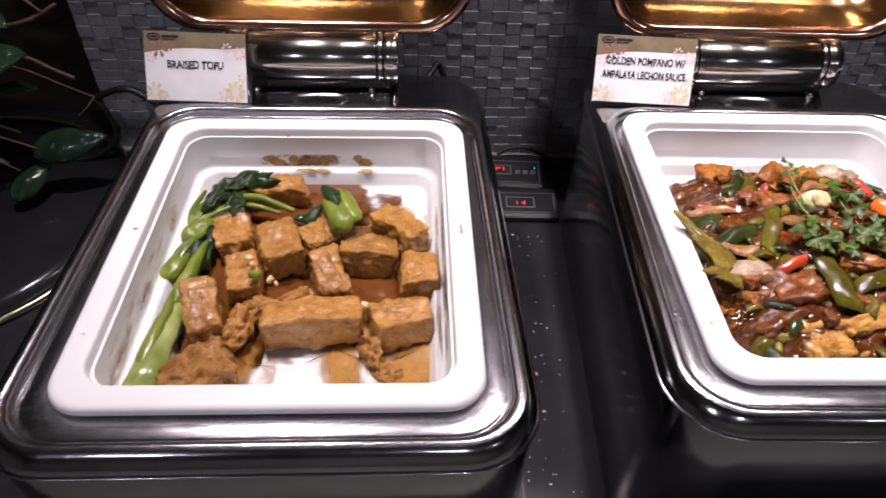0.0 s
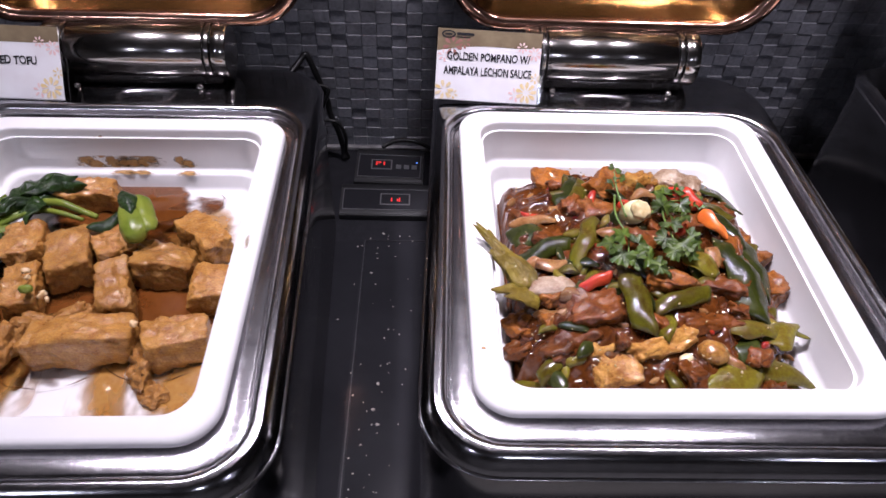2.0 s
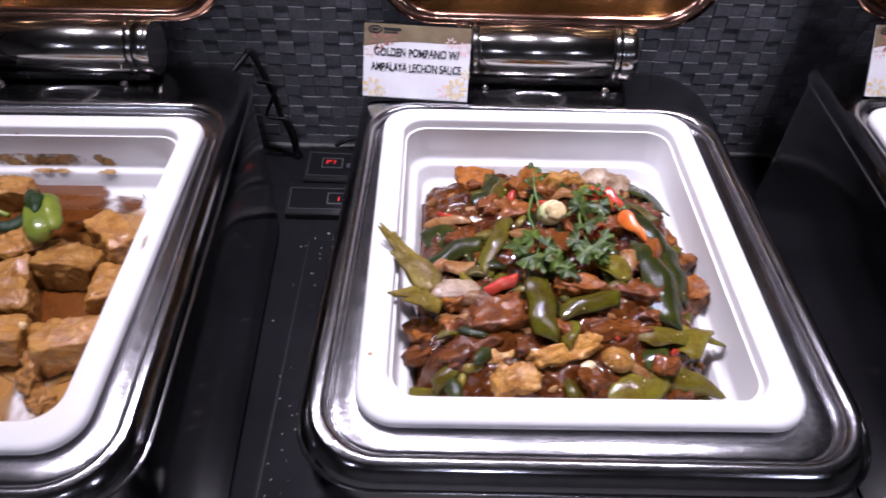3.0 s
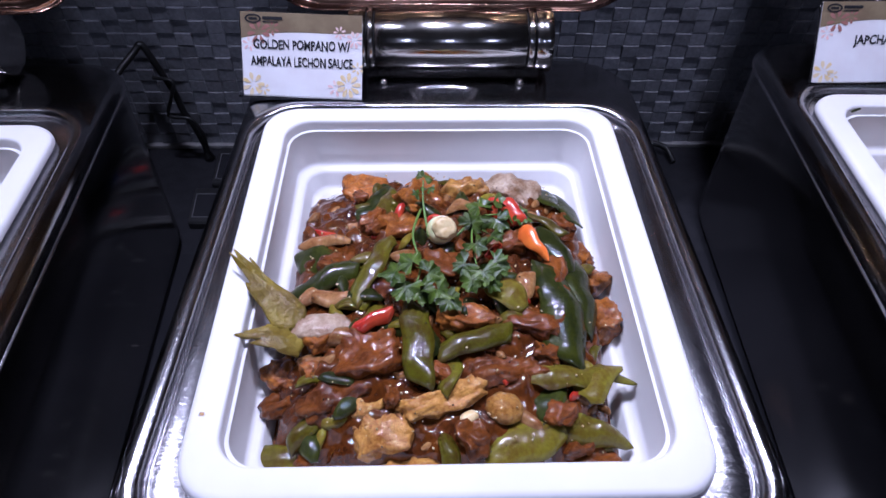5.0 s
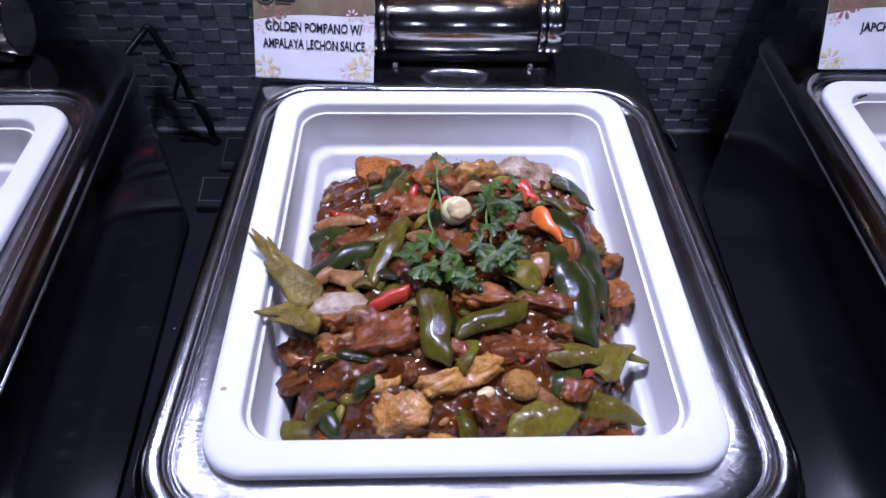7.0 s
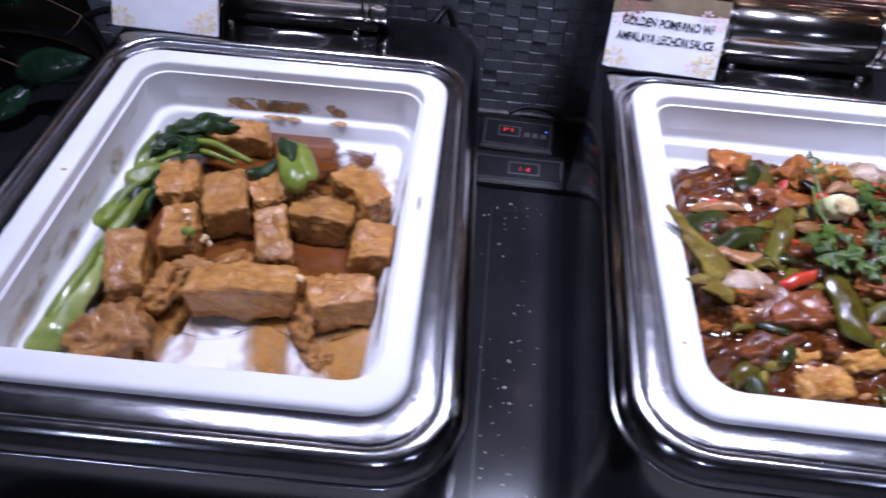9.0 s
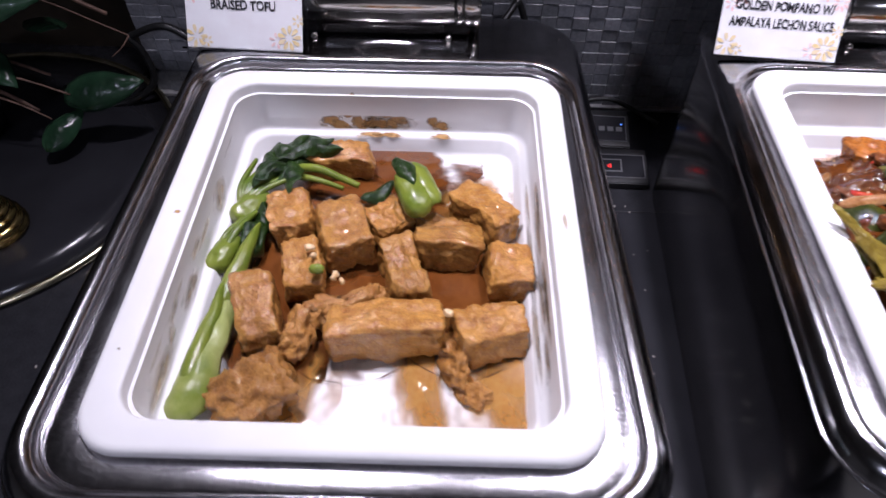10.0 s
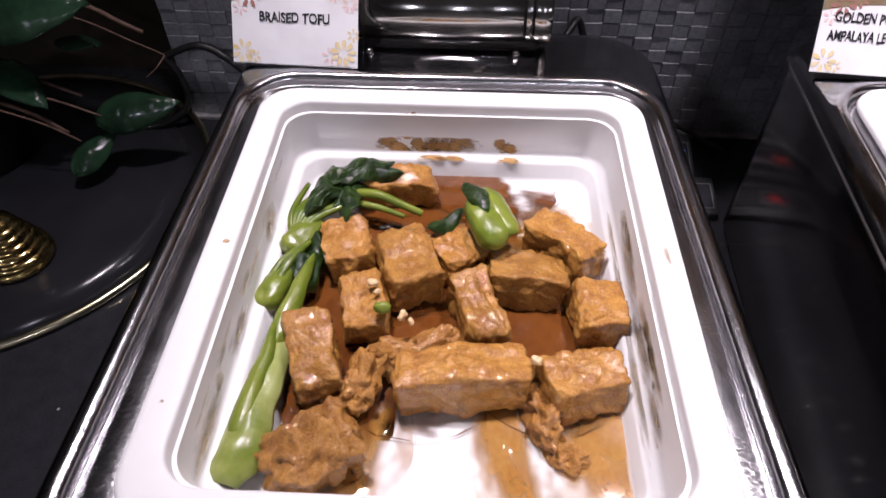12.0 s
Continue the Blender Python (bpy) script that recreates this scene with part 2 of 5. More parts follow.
CRUMB_WHITE = mat("counter_crumb", (0.62, 0.60, 0.55), 0.6, dark=(0.45, 0.40, 0.32), scale=300)

# ---- mesh helpers ----


def mesh_of(name, bm, material, smooth=True):
    bmesh.ops.recalc_face_normals(bm, faces=bm.faces)
    me = bpy.data.meshes.new(name)
    bm.to_mesh(me)
    bm.free()
    me.materials.append(material)
    if smooth:
        me.polygons.foreach_set("use_smooth", [True] * len(me.polygons))
    return me


def part(name, bm, material, parent=None, label="", smooth=True):
    """Links a bmesh as one mesh object, under parent if one is given."""
    ob = new(name, mesh_of(name, bm, material, smooth))
    if parent is not None:
        ob.parent = parent
    if label:
        ob["label"] = label
    return ob


def thing(name, m, label, category, group="", kind=""):
    ob = new(name)
    ob.matrix_world = m
    ob.empty_display_size = 0.02
    return tagged(ob, label, category, group, kind)


def ring(w, d, r, cx=0.0, cy=0.0, n=7):
    """Rounded rectangle, counter-clockwise, 4 * n points."""
    r = min(r, w / 2 - 1e-4, d / 2 - 1e-4)
    out = []
    for k, (sx, sy) in enumerate(((1, 1), (-1, 1), (-1, -1), (1, -1))):
        for i in range(n):
            a = math.pi / 2 * (k + i / (n - 1))
            out.append((cx + sx * (w / 2 - r) + r * math.cos(a), cy + sy * (d / 2 - r) + r * math.sin(a)))
    return out


def loft(rings, cap_first=False, cap_last=False):
    """Rings of (x, y, z) points with the same count, joined by quads."""
    bm = bmesh.new()
    vs = [[bm.verts.new(p) for p in r] for r in rings]
    n = len(rings[0])
    for a, b in zip(vs, vs[1:]):
        for i in range(n):
            bm.faces.new((a[i], a[(i + 1) % n], b[(i + 1) % n], b[i]))
    if cap_first:
        bm.faces.new(vs[0])
    if cap_last:
        bm.faces.new(vs[-1])
    return bm


def box(x0, x1, y0, y1, z0, z1, bev=0.0, seg=2):
    bm = bmesh.new()
    bmesh.ops.create_cube(bm, size=1, matrix=Matrix.Translation(((x0 + x1) / 2, (y0 + y1) / 2, (z0 + z1) / 2)) @ Matrix.Diagonal((x1 - x0, y1 - y0, z1 - z0, 1)))
    if bev:
        bmesh.ops.bevel(bm, geom=bm.edges[:], offset=bev, segments=seg, affect="EDGES", profile=0.6)
    return bm


def lathe(profile, n=28):
    """Profile of (radius, z) turned about the z axis."""
    rings = [[(max(r, 1e-4) * math.cos(2 * math.pi * i / n), max(r, 1e-4) * math.sin(2 * math.pi * i / n), z) for i in range(n)] for r, z in profile]
    return loft(rings, True, True)


def tube(points, radius, n=8, taper=1.0):
    """A round bar along points, smoothed by a spline."""
    P = [Vector(p) for p in points]
    fine = []
    for i in range(len(P) - 1):
        a, b, c, d = P[max(i - 1, 0)], P[i], P[i + 1], P[min(i + 2, len(P) - 1)]
        for k in range(6):
            t = k / 6
            fine.append(0.5 * (2 * b + (c - a) * t + (2 * a - 5 * b + 4 * c - d) * t * t + (3 * b - a - 3 * c + d) * t ** 3))
    fine.append(P[-1])
    rings = []
    for i, p in enumerate(fine):
        d = (fine[min(i + 1, len(fine) - 1)] - fine[max(i - 1, 0)]).normalized()
        u = d.orthogonal().normalized() if i == 0 else (u - d * u.dot(d)).normalized()
        v = d.cross(u)
        r = radius * (1 + (taper - 1) * i / (len(fine) - 1))
        rings.append([p + u * r * math.cos(2 * math.pi * k / n) + v * r * math.sin(2 * math.pi * k / n) for k in range(n)])
    return loft(rings, True, True)


def lump(sx, sy, sz, square=0.0, rough=0.0, freq=60.0, seed=0, cuts=7):
    """A rounded block: square 1 is a crisp box, 0 a ball. Standing on z = 0."""
    bm = bmesh.new()
    bmesh.ops.create_cube(bm, size=2)
    bmesh.ops.subdivide_edges(bm, edges=bm.edges[:], cuts=cuts, use_grid_fill=True)
    off = Vector((seed * 3.7, seed * 1.9, seed * 5.3))
    for v in bm.verts:
        c = v.co.copy()
        ball = c.normalized()
        k = 3 + 14 * square
        sq = c / (sum(abs(e) ** k for e in c) ** (1 / k))
        q = sq.lerp(ball, (1 - square) * 0.85)
        p = Vector((q.x * sx / 2, q.y * sy / 2, q.z * sz / 2))
        if rough:
            nrm = Vector((q.x, q.y, q.z)).normalized()
            slow = noise.noise_vector(p * freq * 0.3 + off)
            p += slow * rough * 1.6 + nrm * rough * (noise.fractal(p * freq + off, 0.8, 2.0, 5) - 0.7 * abs(noise.noise(p * freq * 1.3 + off)))
        v.co = p + Vector((0, 0, sz / 2))
    return bm


def sheet(length, width, thick, bend=0.0, curl=0.0, shape="strip", wave=0.0, seed=0, nu=14, nv=6, twist=0.0, slant=0.25):
    """A curved slice along x with thickness: bend arches it along its length, curl across it."""
    bm = bmesh.new()
    off = Vector((seed * 2.3, seed * 4.1, 0))

    def half(u):
        if shape == "strip":
            return min(1, 0.45 + 2.2 * min(u, 1 - u) ** 0.8)
        if shape == "petal":
            return math.sin(math.pi * min(max(u, 0.03), 0.97)) ** 0.55
        if shape == "point":
            return (1 - u) ** 0.55 * min(1, 0.5 + 4 * u)
        if shape == "cut":
            return 0.86 + 0.14 * math.sin(math.pi * u)
        if shape == "fan":
            return 0.28 + 0.72 * u ** 0.8
        if shape == "leaf":
            return max(0.03, math.sin(math.pi * u ** 0.75) ** 0.8)
        return 1.0

    def at(u, v, side):
        w = half(u) * width / 2
        x, y, z = (u - 0.5) * length, v * w, 0.0
        if shape == "cut":
            x += v * width * slant
        if shape == "fan":
            x += u * length * (0.16 * abs(v) - 0.08 + 0.05 * math.sin(9 * v + seed))
        z += bend * length * (0.25 - (u - 0.5) ** 2) * 4 * 0.25
        z -= curl * w * v * v
        z += wave * noise.noise(Vector((x, y, 0)) * 70 + off)
        y += wave * 1.5 * noise.noise(Vector((x, 0, 0)) * 50 + off)
        a = twist * (u - 0.5)
        y, z = y * math.cos(a) - z * math.sin(a), y * math.sin(a) + z * math.cos(a)
        edge = (0.75 if shape == "cut" else 0.35) if abs(v) > 0.99 or u < 0.01 or u > 0.99 else 1.0
        return (x, y, z + side * thick / 2 * edge)

    g = {}
    for s in (1, -1):
        for i in range(nu + 1):
            for j in range(nv + 1):
                g[s, i, j] = bm.verts.new(at(i / nu, 2 * j / nv - 1, s))
    for i in range(nu):
        for j in range(nv):
            bm.faces.new((g[1, i, j], g[1, i + 1, j], g[1, i + 1, j + 1], g[1, i, j + 1]))
            bm.faces.new((g[-1, i, j], g[-1, i, j + 1], g[-1, i + 1, j + 1], g[-1, i + 1, j]))
    for i in range(nu):
        for j in (0, nv):
            bm.faces.new((g[1, i, j], g[-1, i, j], g[-1, i + 1, j], g[1, i + 1, j]))
    for j in range(nv):
        for i in (0, nu):
            bm.faces.new((g[1, i, j], g[1, i, j + 1], g[-1, i, j + 1], g[-1, i, j]))
    return bm


def blot(rx, ry, seed, thick=0.0012, n=30, rough=0.35):
    """A flat puddle with an uneven outline and a soft edge."""
    def out(k, z):
        pts = []
        for i in range(n):
            a = 2 * math.pi * i / n
            r = 1 + rough * noise.noise(Vector((math.cos(a) * 1.4 + seed * 3.1, math.sin(a) * 1.4, seed * 1.7))) + 0.3 * rough * noise.noise(Vector((math.cos(a) * 5 + seed, math.sin(a) * 5, 3)))
            pts.append((rx * k * r * math.cos(a), ry * k * r * math.sin(a), z))
        return pts
    return loft([out(1.0, 0), out(0.985, thick * 0.7), out(0.93, thick)], True, True)


def single(name, bm, material, m, label, category, group=""):
    """A thing that is one mesh."""
    ob = part(name, bm, material)
    ob.matrix_world = m
    return tagged(ob, label, category, group)


# ---- the room ----
WALL_Y, TOP = 0.937, 0.900


def structure(name, bm, material, label, category=""):
    return tagged(part(name, bm, material, smooth=False), label, category, kind="structure")


structure("floor", box(-3.2, 4.2, -3.2, 1.2, -0.1, 0.0), FLOOR, "grey polished stone floor of the dining room", "floor")
structure("ceiling", box(-3.2, 4.2, -3.2, 1.2, 2.6, 2.7), CEILING, "grey painted ceiling above the buffet", "ceiling")
structure("wall_south", box(-3.2, 4.2, -3.3, -3.2, 0, 2.6), ROOM, "grey painted wall across the room", "wall")
structure("wall_west", box(-3.3, -3.2, -3.2, 1.2, 0, 2.6), ROOM, "grey painted side wall", "wall")
structure("wall_east", box(4.2, 4.3, -3.2, 1.2, 0, 2.6), ROOM, "grey painted side wall", "wall")
wall_north = structure("wall_north", box(-0.415, 4.2, WALL_Y + 0.012, 1.2, 0, 2.6), GROUT, "wall behind the buffet clad in grey split-stone mosaic", "wall")
structure("wall_panel", box(-3.2, -0.4155, 1.06, 1.2, 0, 2.6, 0.002), WALL_BROWN, "dark brown wall recess beside the mosaic", "panel")

counter = thing("buffet_counter", pose(0, 0, 0), "long black polished stone buffet counter against the mosaic wall", "counter", kind="structure")
part("countertop", box(-0.4155, 3.2, 0.10, WALL_Y + 0.010, 0.86, TOP, 0.0), BLACK_STONE, counter, smooth=False)
part("countertop", box(-2.2, -0.4157, 0.10, 1.0595, 0.86, TOP, 0.0), BLACK_STONE, counter, smooth=False)
part("front_panel", box(-2.15, 3.15, 0.14, 0.16, 0.08, 0.858), DARK_STEEL, counter, "dark front panel", smooth=False)
part("plinth", box(-2.15, 3.15, 0.20, 0.22, 0.0, 0.079), BLACK_PLASTIC, counter, smooth=False)
structure("trim", box(-0.41, 2.4, WALL_Y - 0.004, WALL_Y + 0.009, TOP + 0.0005, TOP + 0.006, 0.001), CAULK, "thin grey sealant line where wall meets counter", "trim")

# pendant spots that light the counter, out of view, their fittings assumed
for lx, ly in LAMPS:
    dl = thing("pendant_lamp", pose(lx, ly, 2.10), "small black pendant spotlight over the buffet, out of view", "lamp", "pendant spotlights over the counter")
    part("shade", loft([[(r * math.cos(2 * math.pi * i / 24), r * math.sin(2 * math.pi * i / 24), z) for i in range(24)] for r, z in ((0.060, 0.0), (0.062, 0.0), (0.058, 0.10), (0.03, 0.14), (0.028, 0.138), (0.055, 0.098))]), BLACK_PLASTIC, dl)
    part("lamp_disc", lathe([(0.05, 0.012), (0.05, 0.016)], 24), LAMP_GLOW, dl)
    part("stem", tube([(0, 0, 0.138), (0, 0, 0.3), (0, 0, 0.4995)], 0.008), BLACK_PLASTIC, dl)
# ceiling fittings added out of view where the room's fill light hangs
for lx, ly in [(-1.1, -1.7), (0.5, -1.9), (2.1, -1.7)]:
    dl = thing("fill_ceiling_light", pose(lx, ly, 2.6), "added round recessed ceiling downlight with warm glow, out of view", "ceiling light", "ceiling downlights in the room")
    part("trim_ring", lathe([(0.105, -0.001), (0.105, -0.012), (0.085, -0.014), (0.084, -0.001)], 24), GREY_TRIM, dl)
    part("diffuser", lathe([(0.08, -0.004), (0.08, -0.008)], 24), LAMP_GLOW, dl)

# ---- chafing dishes ----
RIM = 1.150  # height of the white pans' rims


def at_z(pts, z):
    return [(x, y, z) for x, y in pts]


def food_pan(m, label):
    """White insert: flat rim, steep sides, a small step above the floor. Origin at the middle of the rim."""
    W, D = 0.324, 0.380
    prof = [(0.030, -0.071), (0.027, -0.068), (0.0255, -0.010), (0.004, -0.0090), (0.0012, -0.0082), (0.0, -0.006), (0.0004, -0.0034), (0.0014, -0.0014), (0.0032, -0.0003), (0.0055, 0.0),
            (0.0150, 0.0), (0.0202, 0.0), (0.0212, -0.0003), (0.0219, -0.0009), (0.0223, -0.0018), (0.0226, -0.0035), (0.0231, -0.0085), (0.0270, -0.044), (0.0275, -0.0465), (0.0288, -0.0482), (0.0305, -0.0488), (0.0338, -0.0490), (0.0356, -0.0496),
            (0.0368, -0.0515), (0.0398, -0.0625), (0.0408, -0.0650), (0.0430, -0.0666), (0.0465, -0.0670)]
    rings = [at_z(ring(W - 2 * i, D - 2 * i, max(0.031 - 0.35 * i, 0.017), n=9), z) for i, z in prof]
    pan = thing("food_pan", m, label, "food pan", "white pans in the chafing dishes")
    part("rim", loft(rings[2:11]), WHITE, pan)
    part("basin", loft(rings[10:], False, True), WHITE, pan)
    part("underside", loft(rings[:3], True), WHITE, pan)
    return pan


def chafer(m, lid_dx, rear, label):
    """Steel chafing dish with its lid open. Origin on the counter below the middle of the pan; the pan is 0.322 x 0.380."""
    c = thing("chafing_dish", m, label, "chafing dish", "chafing dishes on the counter")
    W, F, R, RB = 0.402, -0.229, 0.217 + rear, 0.304 + rear  # width, front, rear of the bead, rear of the deck
    z0 = RIM - TOP

    def fr(i, z, back, r=0.060):
        """A ring that lies i inside the outline, which ends at back."""
        w, d = W - 2 * i, back - F - 2 * i
        return [(x * (1.0 - 0.13 * y), y, z0 + z) for x, y in ring(w, d, max(r - 0.8 * i, 0.012), 0, (back + F) / 2, 9)]  # a little wider in front

    # ledge on which the pan lies, the rounded bead round it
    well = [at_z(ring(0.290, 0.348, 0.03, 0, 0, 9), z0 - 0.062), at_z(ring(0.300, 0.358, 0.03, 0, 0, 9), z0 - 0.0125), at_z(ring(0.304, 0.362, 0.03, 0, 0, 9), z0 - 0.0108)]
    bead = [fr(0.0262, -0.0112, R), fr(0.0250, -0.0116, R), fr(0.0242, -0.0122, R), fr(0.0234, -0.0122, R), fr(0.0228, -0.0112, R), fr(0.0222, -0.0085, R), fr(0.0212, -0.0060, R), fr(0.0196, -0.0040, R), fr(0.0172, -0.0028, R), fr(0.0145, -0.0027, R), fr(0.0118, -0.0036, R)]
    part("frame", loft(well + bead), LIP_STEEL, c, "worn bright steel frame")
    # outer slope of the frame, which widens into the smooth deck at the rear, with a thin bright flange
    slope = [fr(0.0118, -0.0036, R), fr(0.0095, -0.0052, R + 0.004), fr(0.0088, -0.0060, R + 0.012), fr(0.0074, -0.0076, RB - 0.030), fr(0.0052, -0.0108, RB - 0.012), fr(0.0032, -0.0150, RB - 0.004), fr(0.0022, -0.0192, RB)]
    part("cover", loft(slope), STEEL, c, "smooth steel cover that widens into the rear deck")
    part("flange", loft([fr(0.0022, -0.0192, RB), fr(0.0006, -0.0198, RB), fr(0.0, -0.0206, RB), fr(0.0004, -0.0216, RB), fr(0.0035, -0.0220, RB)]), LIP_STEEL, c, "thin bright steel flange")
    # body shell, from below the flange to above the heating plate
    part("body", loft([fr(i, z, RB) for i, z in ((0.0045, -0.0216), (0.0035, -0.0240), (0.0030, -0.08), (0.0030, 0.016 - z0), (0.0045, 0.012 - z0), (0.016, 0.0095 - z0))], False, True), DARK_STEEL, c, "dark reflecting steel body")
    for sx in (-1, 1):
        for y in (F + 0.06, RB - 0.07):
            part("foot", loft([at_z(ring(0.03, 0.03, 0.014, sx * 0.14, y), z) for z in (0.0, 0.0100)], True, True), RUBBER, c)
    # spoon dip in the middle of the rear lip
    n = 14
    dip = []
    for k, (rr, dz) in enumerate(((0.034, 0.0004), (0.031, 0.0016), (0.027, -0.0002), (0.018, -0.0010), (0.001, -0.0016))):
        dip.append([(rr * math.cos(math.pi + math.pi * i / (n - 1)), R + 0.010 + 0.9 * rr * math.sin(math.pi + math.pi * i / (n - 1)), z0 + dz - 0.0052) for i in range(n)] + [(rr * math.cos(math.pi * i / (n - 1)), R + 0.010 + 0.25 * rr * math.sin(math.pi * i / (n - 1)), z0 + dz - 0.0052) for i in range(n)])
    part("spoon_rest", loft(dip, False, True), LIP_STEEL, c, "shallow steel spoon dip")
    for sx in (-0.066, 0.068):
        part("stud", lathe([(0.0035, 0), (0.0035, 0.006), (0.0045, 0.008), (0.003, 0.011), (0.001, 0.012)], 12), CHROME, c).location = (lid_dx + sx, R + 0.012, z0 - 0.006)
    # hinge barrel with end rings, on a dark bracket
    hy, hz, hr = 0.268 + rear, z0 + 0.0255, 0.0300
    def barrel(x0, x1, r):
        rings = [[(x, hy + rr * math.cos(2 * math.pi * i / 32), hz + rr * math.sin(2 * math.pi * i / 32)) for i in range(32)] for x, rr in ((x0, r - 0.003), (x0, r - 0.001), (x0 + 0.001, r), (x1 - 0.001, r), (x1, r - 0.001), (x1, r - 0.003))]
        return loft(rings, True, True)
    part("hinge_barrel", barrel(lid_dx - 0.074, lid_dx + 0.074, hr), CHROME, c, "polished hinge barrel")
    for a, b in ((-0.0995, -0.083), (-0.0815, -0.0755), (0.0755, 0.0815), (0.083, 0.0995)):
        part("hinge_ring", barrel(lid_dx + a, lid_dx + b, hr + 0.0006), CHROME, c)
    part("hinge_pin", barrel(lid_dx - 0.0985, lid_dx + 0.0985, hr - 0.004), BLACK_PLASTIC, c)
    part("hinge_bracket", box(lid_dx - 0.09, lid_dx + 0.09, hy - 0.022, hy + 0.024, z0 - 0.0065, z0 + 0.020, 0.004), DARK_STEEL, c)
    return c


def open_lid(c, lid_dx, rear):
    """The lid's shell and copper-toned edge, leaning back a little from the hinge."""
    lw, lh = 0.374, 0.40
    z0 = RIM - TOP
    m = pose(lid_dx, 0.276 + rear, z0 + 0.052, -6, 0, 0)

    def lr(inset, y, r):
        return [m @ Vector((x, y, z)) for x, z in ring(lw - 2 * inset, lh - 2 * inset, r, 0, lh / 2, 11)]
    shell = part("lid", loft([lr(0.0, 0.012, 0.062), lr(0.004, 0.016, 0.06), lr(0.010, 0.05, 0.058), lr(0.03, 0.078, 0.05), lr(0.08, 0.088, 0.04),
                              lr(0.08, 0.084, 0.04), lr(0.032, 0.074, 0.05), lr(0.015, 0.047, 0.055), lr(0.012, 0.014, 0.056)], False, False), WARM_LID, c, "open steel lid, its hollow tinted gold for warm reflections")
    bm = loft([lr(0.10, 0.086, 0.035), lr(0.08, 0.084, 0.04)], True)
    part("lid_crown", bm, WARM_LID, shell)
    part("lid_edge", loft([lr(0.0005, 0.0115, 0.062), lr(-0.0015, 0.006, 0.063), lr(-0.0005, 0.001, 0.062), lr(0.003, -0.001, 0.061), lr(0.008, 0.0, 0.059), lr(0.0125, 0.004, 0.056), lr(0.0135, 0.011, 0.055), lr(0.0118, 0.0135, 0.056)]), WARM_EDGE, shell, "rolled copper-coloured edge")
    part("lid_arm", box(lid_dx - 0.05, lid_dx + 0.05, 0.286 + rear, 0.300 + rear, z0 + 0.034, z0 + 0.054, 0.004), DARK_STEEL, shell)


CHAFER_LABEL = "open steel chafing dish holding "
PLACES = [(-0.026, 0.464, 1.0, -0.008, 0.018, "braised tofu"), (0.4845, 0.491, -0.3, 0.0075, 0.0, "fish in brown sauce"), (1.012, 0.511, -0.8, 0.006, 0.014, "noodles and carrots")]
for cx, cyy, yaw, ldx, rear, food in PLACES:
    m = pose(cx, cyy, TOP + 0.0005, 0, 0, yaw)
    c = chafer(m, ldx, rear, CHAFER_LABEL + food)
    open_lid(c, ldx, rear)
PAN1, PAN2, PAN3 = pose(-0.0235, 0.467, RIM, 0, 0, 0.9), pose(0.4812, 0.494, RIM, 0, 0, 0.2), pose(1.004, 0.514, RIM, 0, 0, -0.8)
food_pan(PAN1, "white square-cornered food pan with sauce smears, holding braised tofu")
food_pan(PAN2, "white square-cornered food pan holding fish and green peppers")
food_pan(PAN3, "white square-cornered food pan holding noodles with carrots")

# ---- name cards ----


def text_mesh(words, size, width, material, parent, m, name="lettering"):
    cu = bpy.data.curves.new(name, "FONT")
    cu.body, cu.size, cu.align_x, cu.offset, cu.extrude, cu.resolution_u = words, size, "CENTER", 0.00030, 0.00008, 3
    tmp = bpy.data.objects.new(name, cu)
    scene.collection.objects.link(tmp)
    bpy.context.view_layer.update()
    me = bpy.data.meshes.new_from_object(tmp.evaluated_get(bpy.context.evaluated_depsgraph_get()))
    bpy.data.objects.remove(tmp)
    # hand-drawn look: narrow letters with a slight sway
    squeeze = width / (max(v.co.x for v in me.vertices) - min(v.co.x for v in me.vertices))
    for v in me.vertices:
        v.co.x = v.co.x * squeeze + 0.00025 * math.sin(v.co.x * 900)
        v.co.y += 0.0004 * math.sin(v.co.x * 420 + 1.3)
    me.materials.clear()
    me.materials.append(material)
    ob = new(name, me)
    ob.parent, ob.matrix_parent_inverse, ob.matrix_basis = parent, Matrix.Identity(4), m
    return ob


def flower(r, petals, seed):
    bm = bmesh.new()
    for k in range(petals):
        a = 2 * math.pi * k / petals + seed
        c, s = math.cos(a), math.sin(a)
        pts = [(0.25, 0.0), (0.6, 0.16), (0.9, 0.15), (1.0, 0.0), (0.9, -0.15), (0.6, -0.16)]
        bm.faces.new([bm.verts.new((r * (u * c - v * s), r * (u * s + v * c), 0)) for u, v in pts])
    return bm


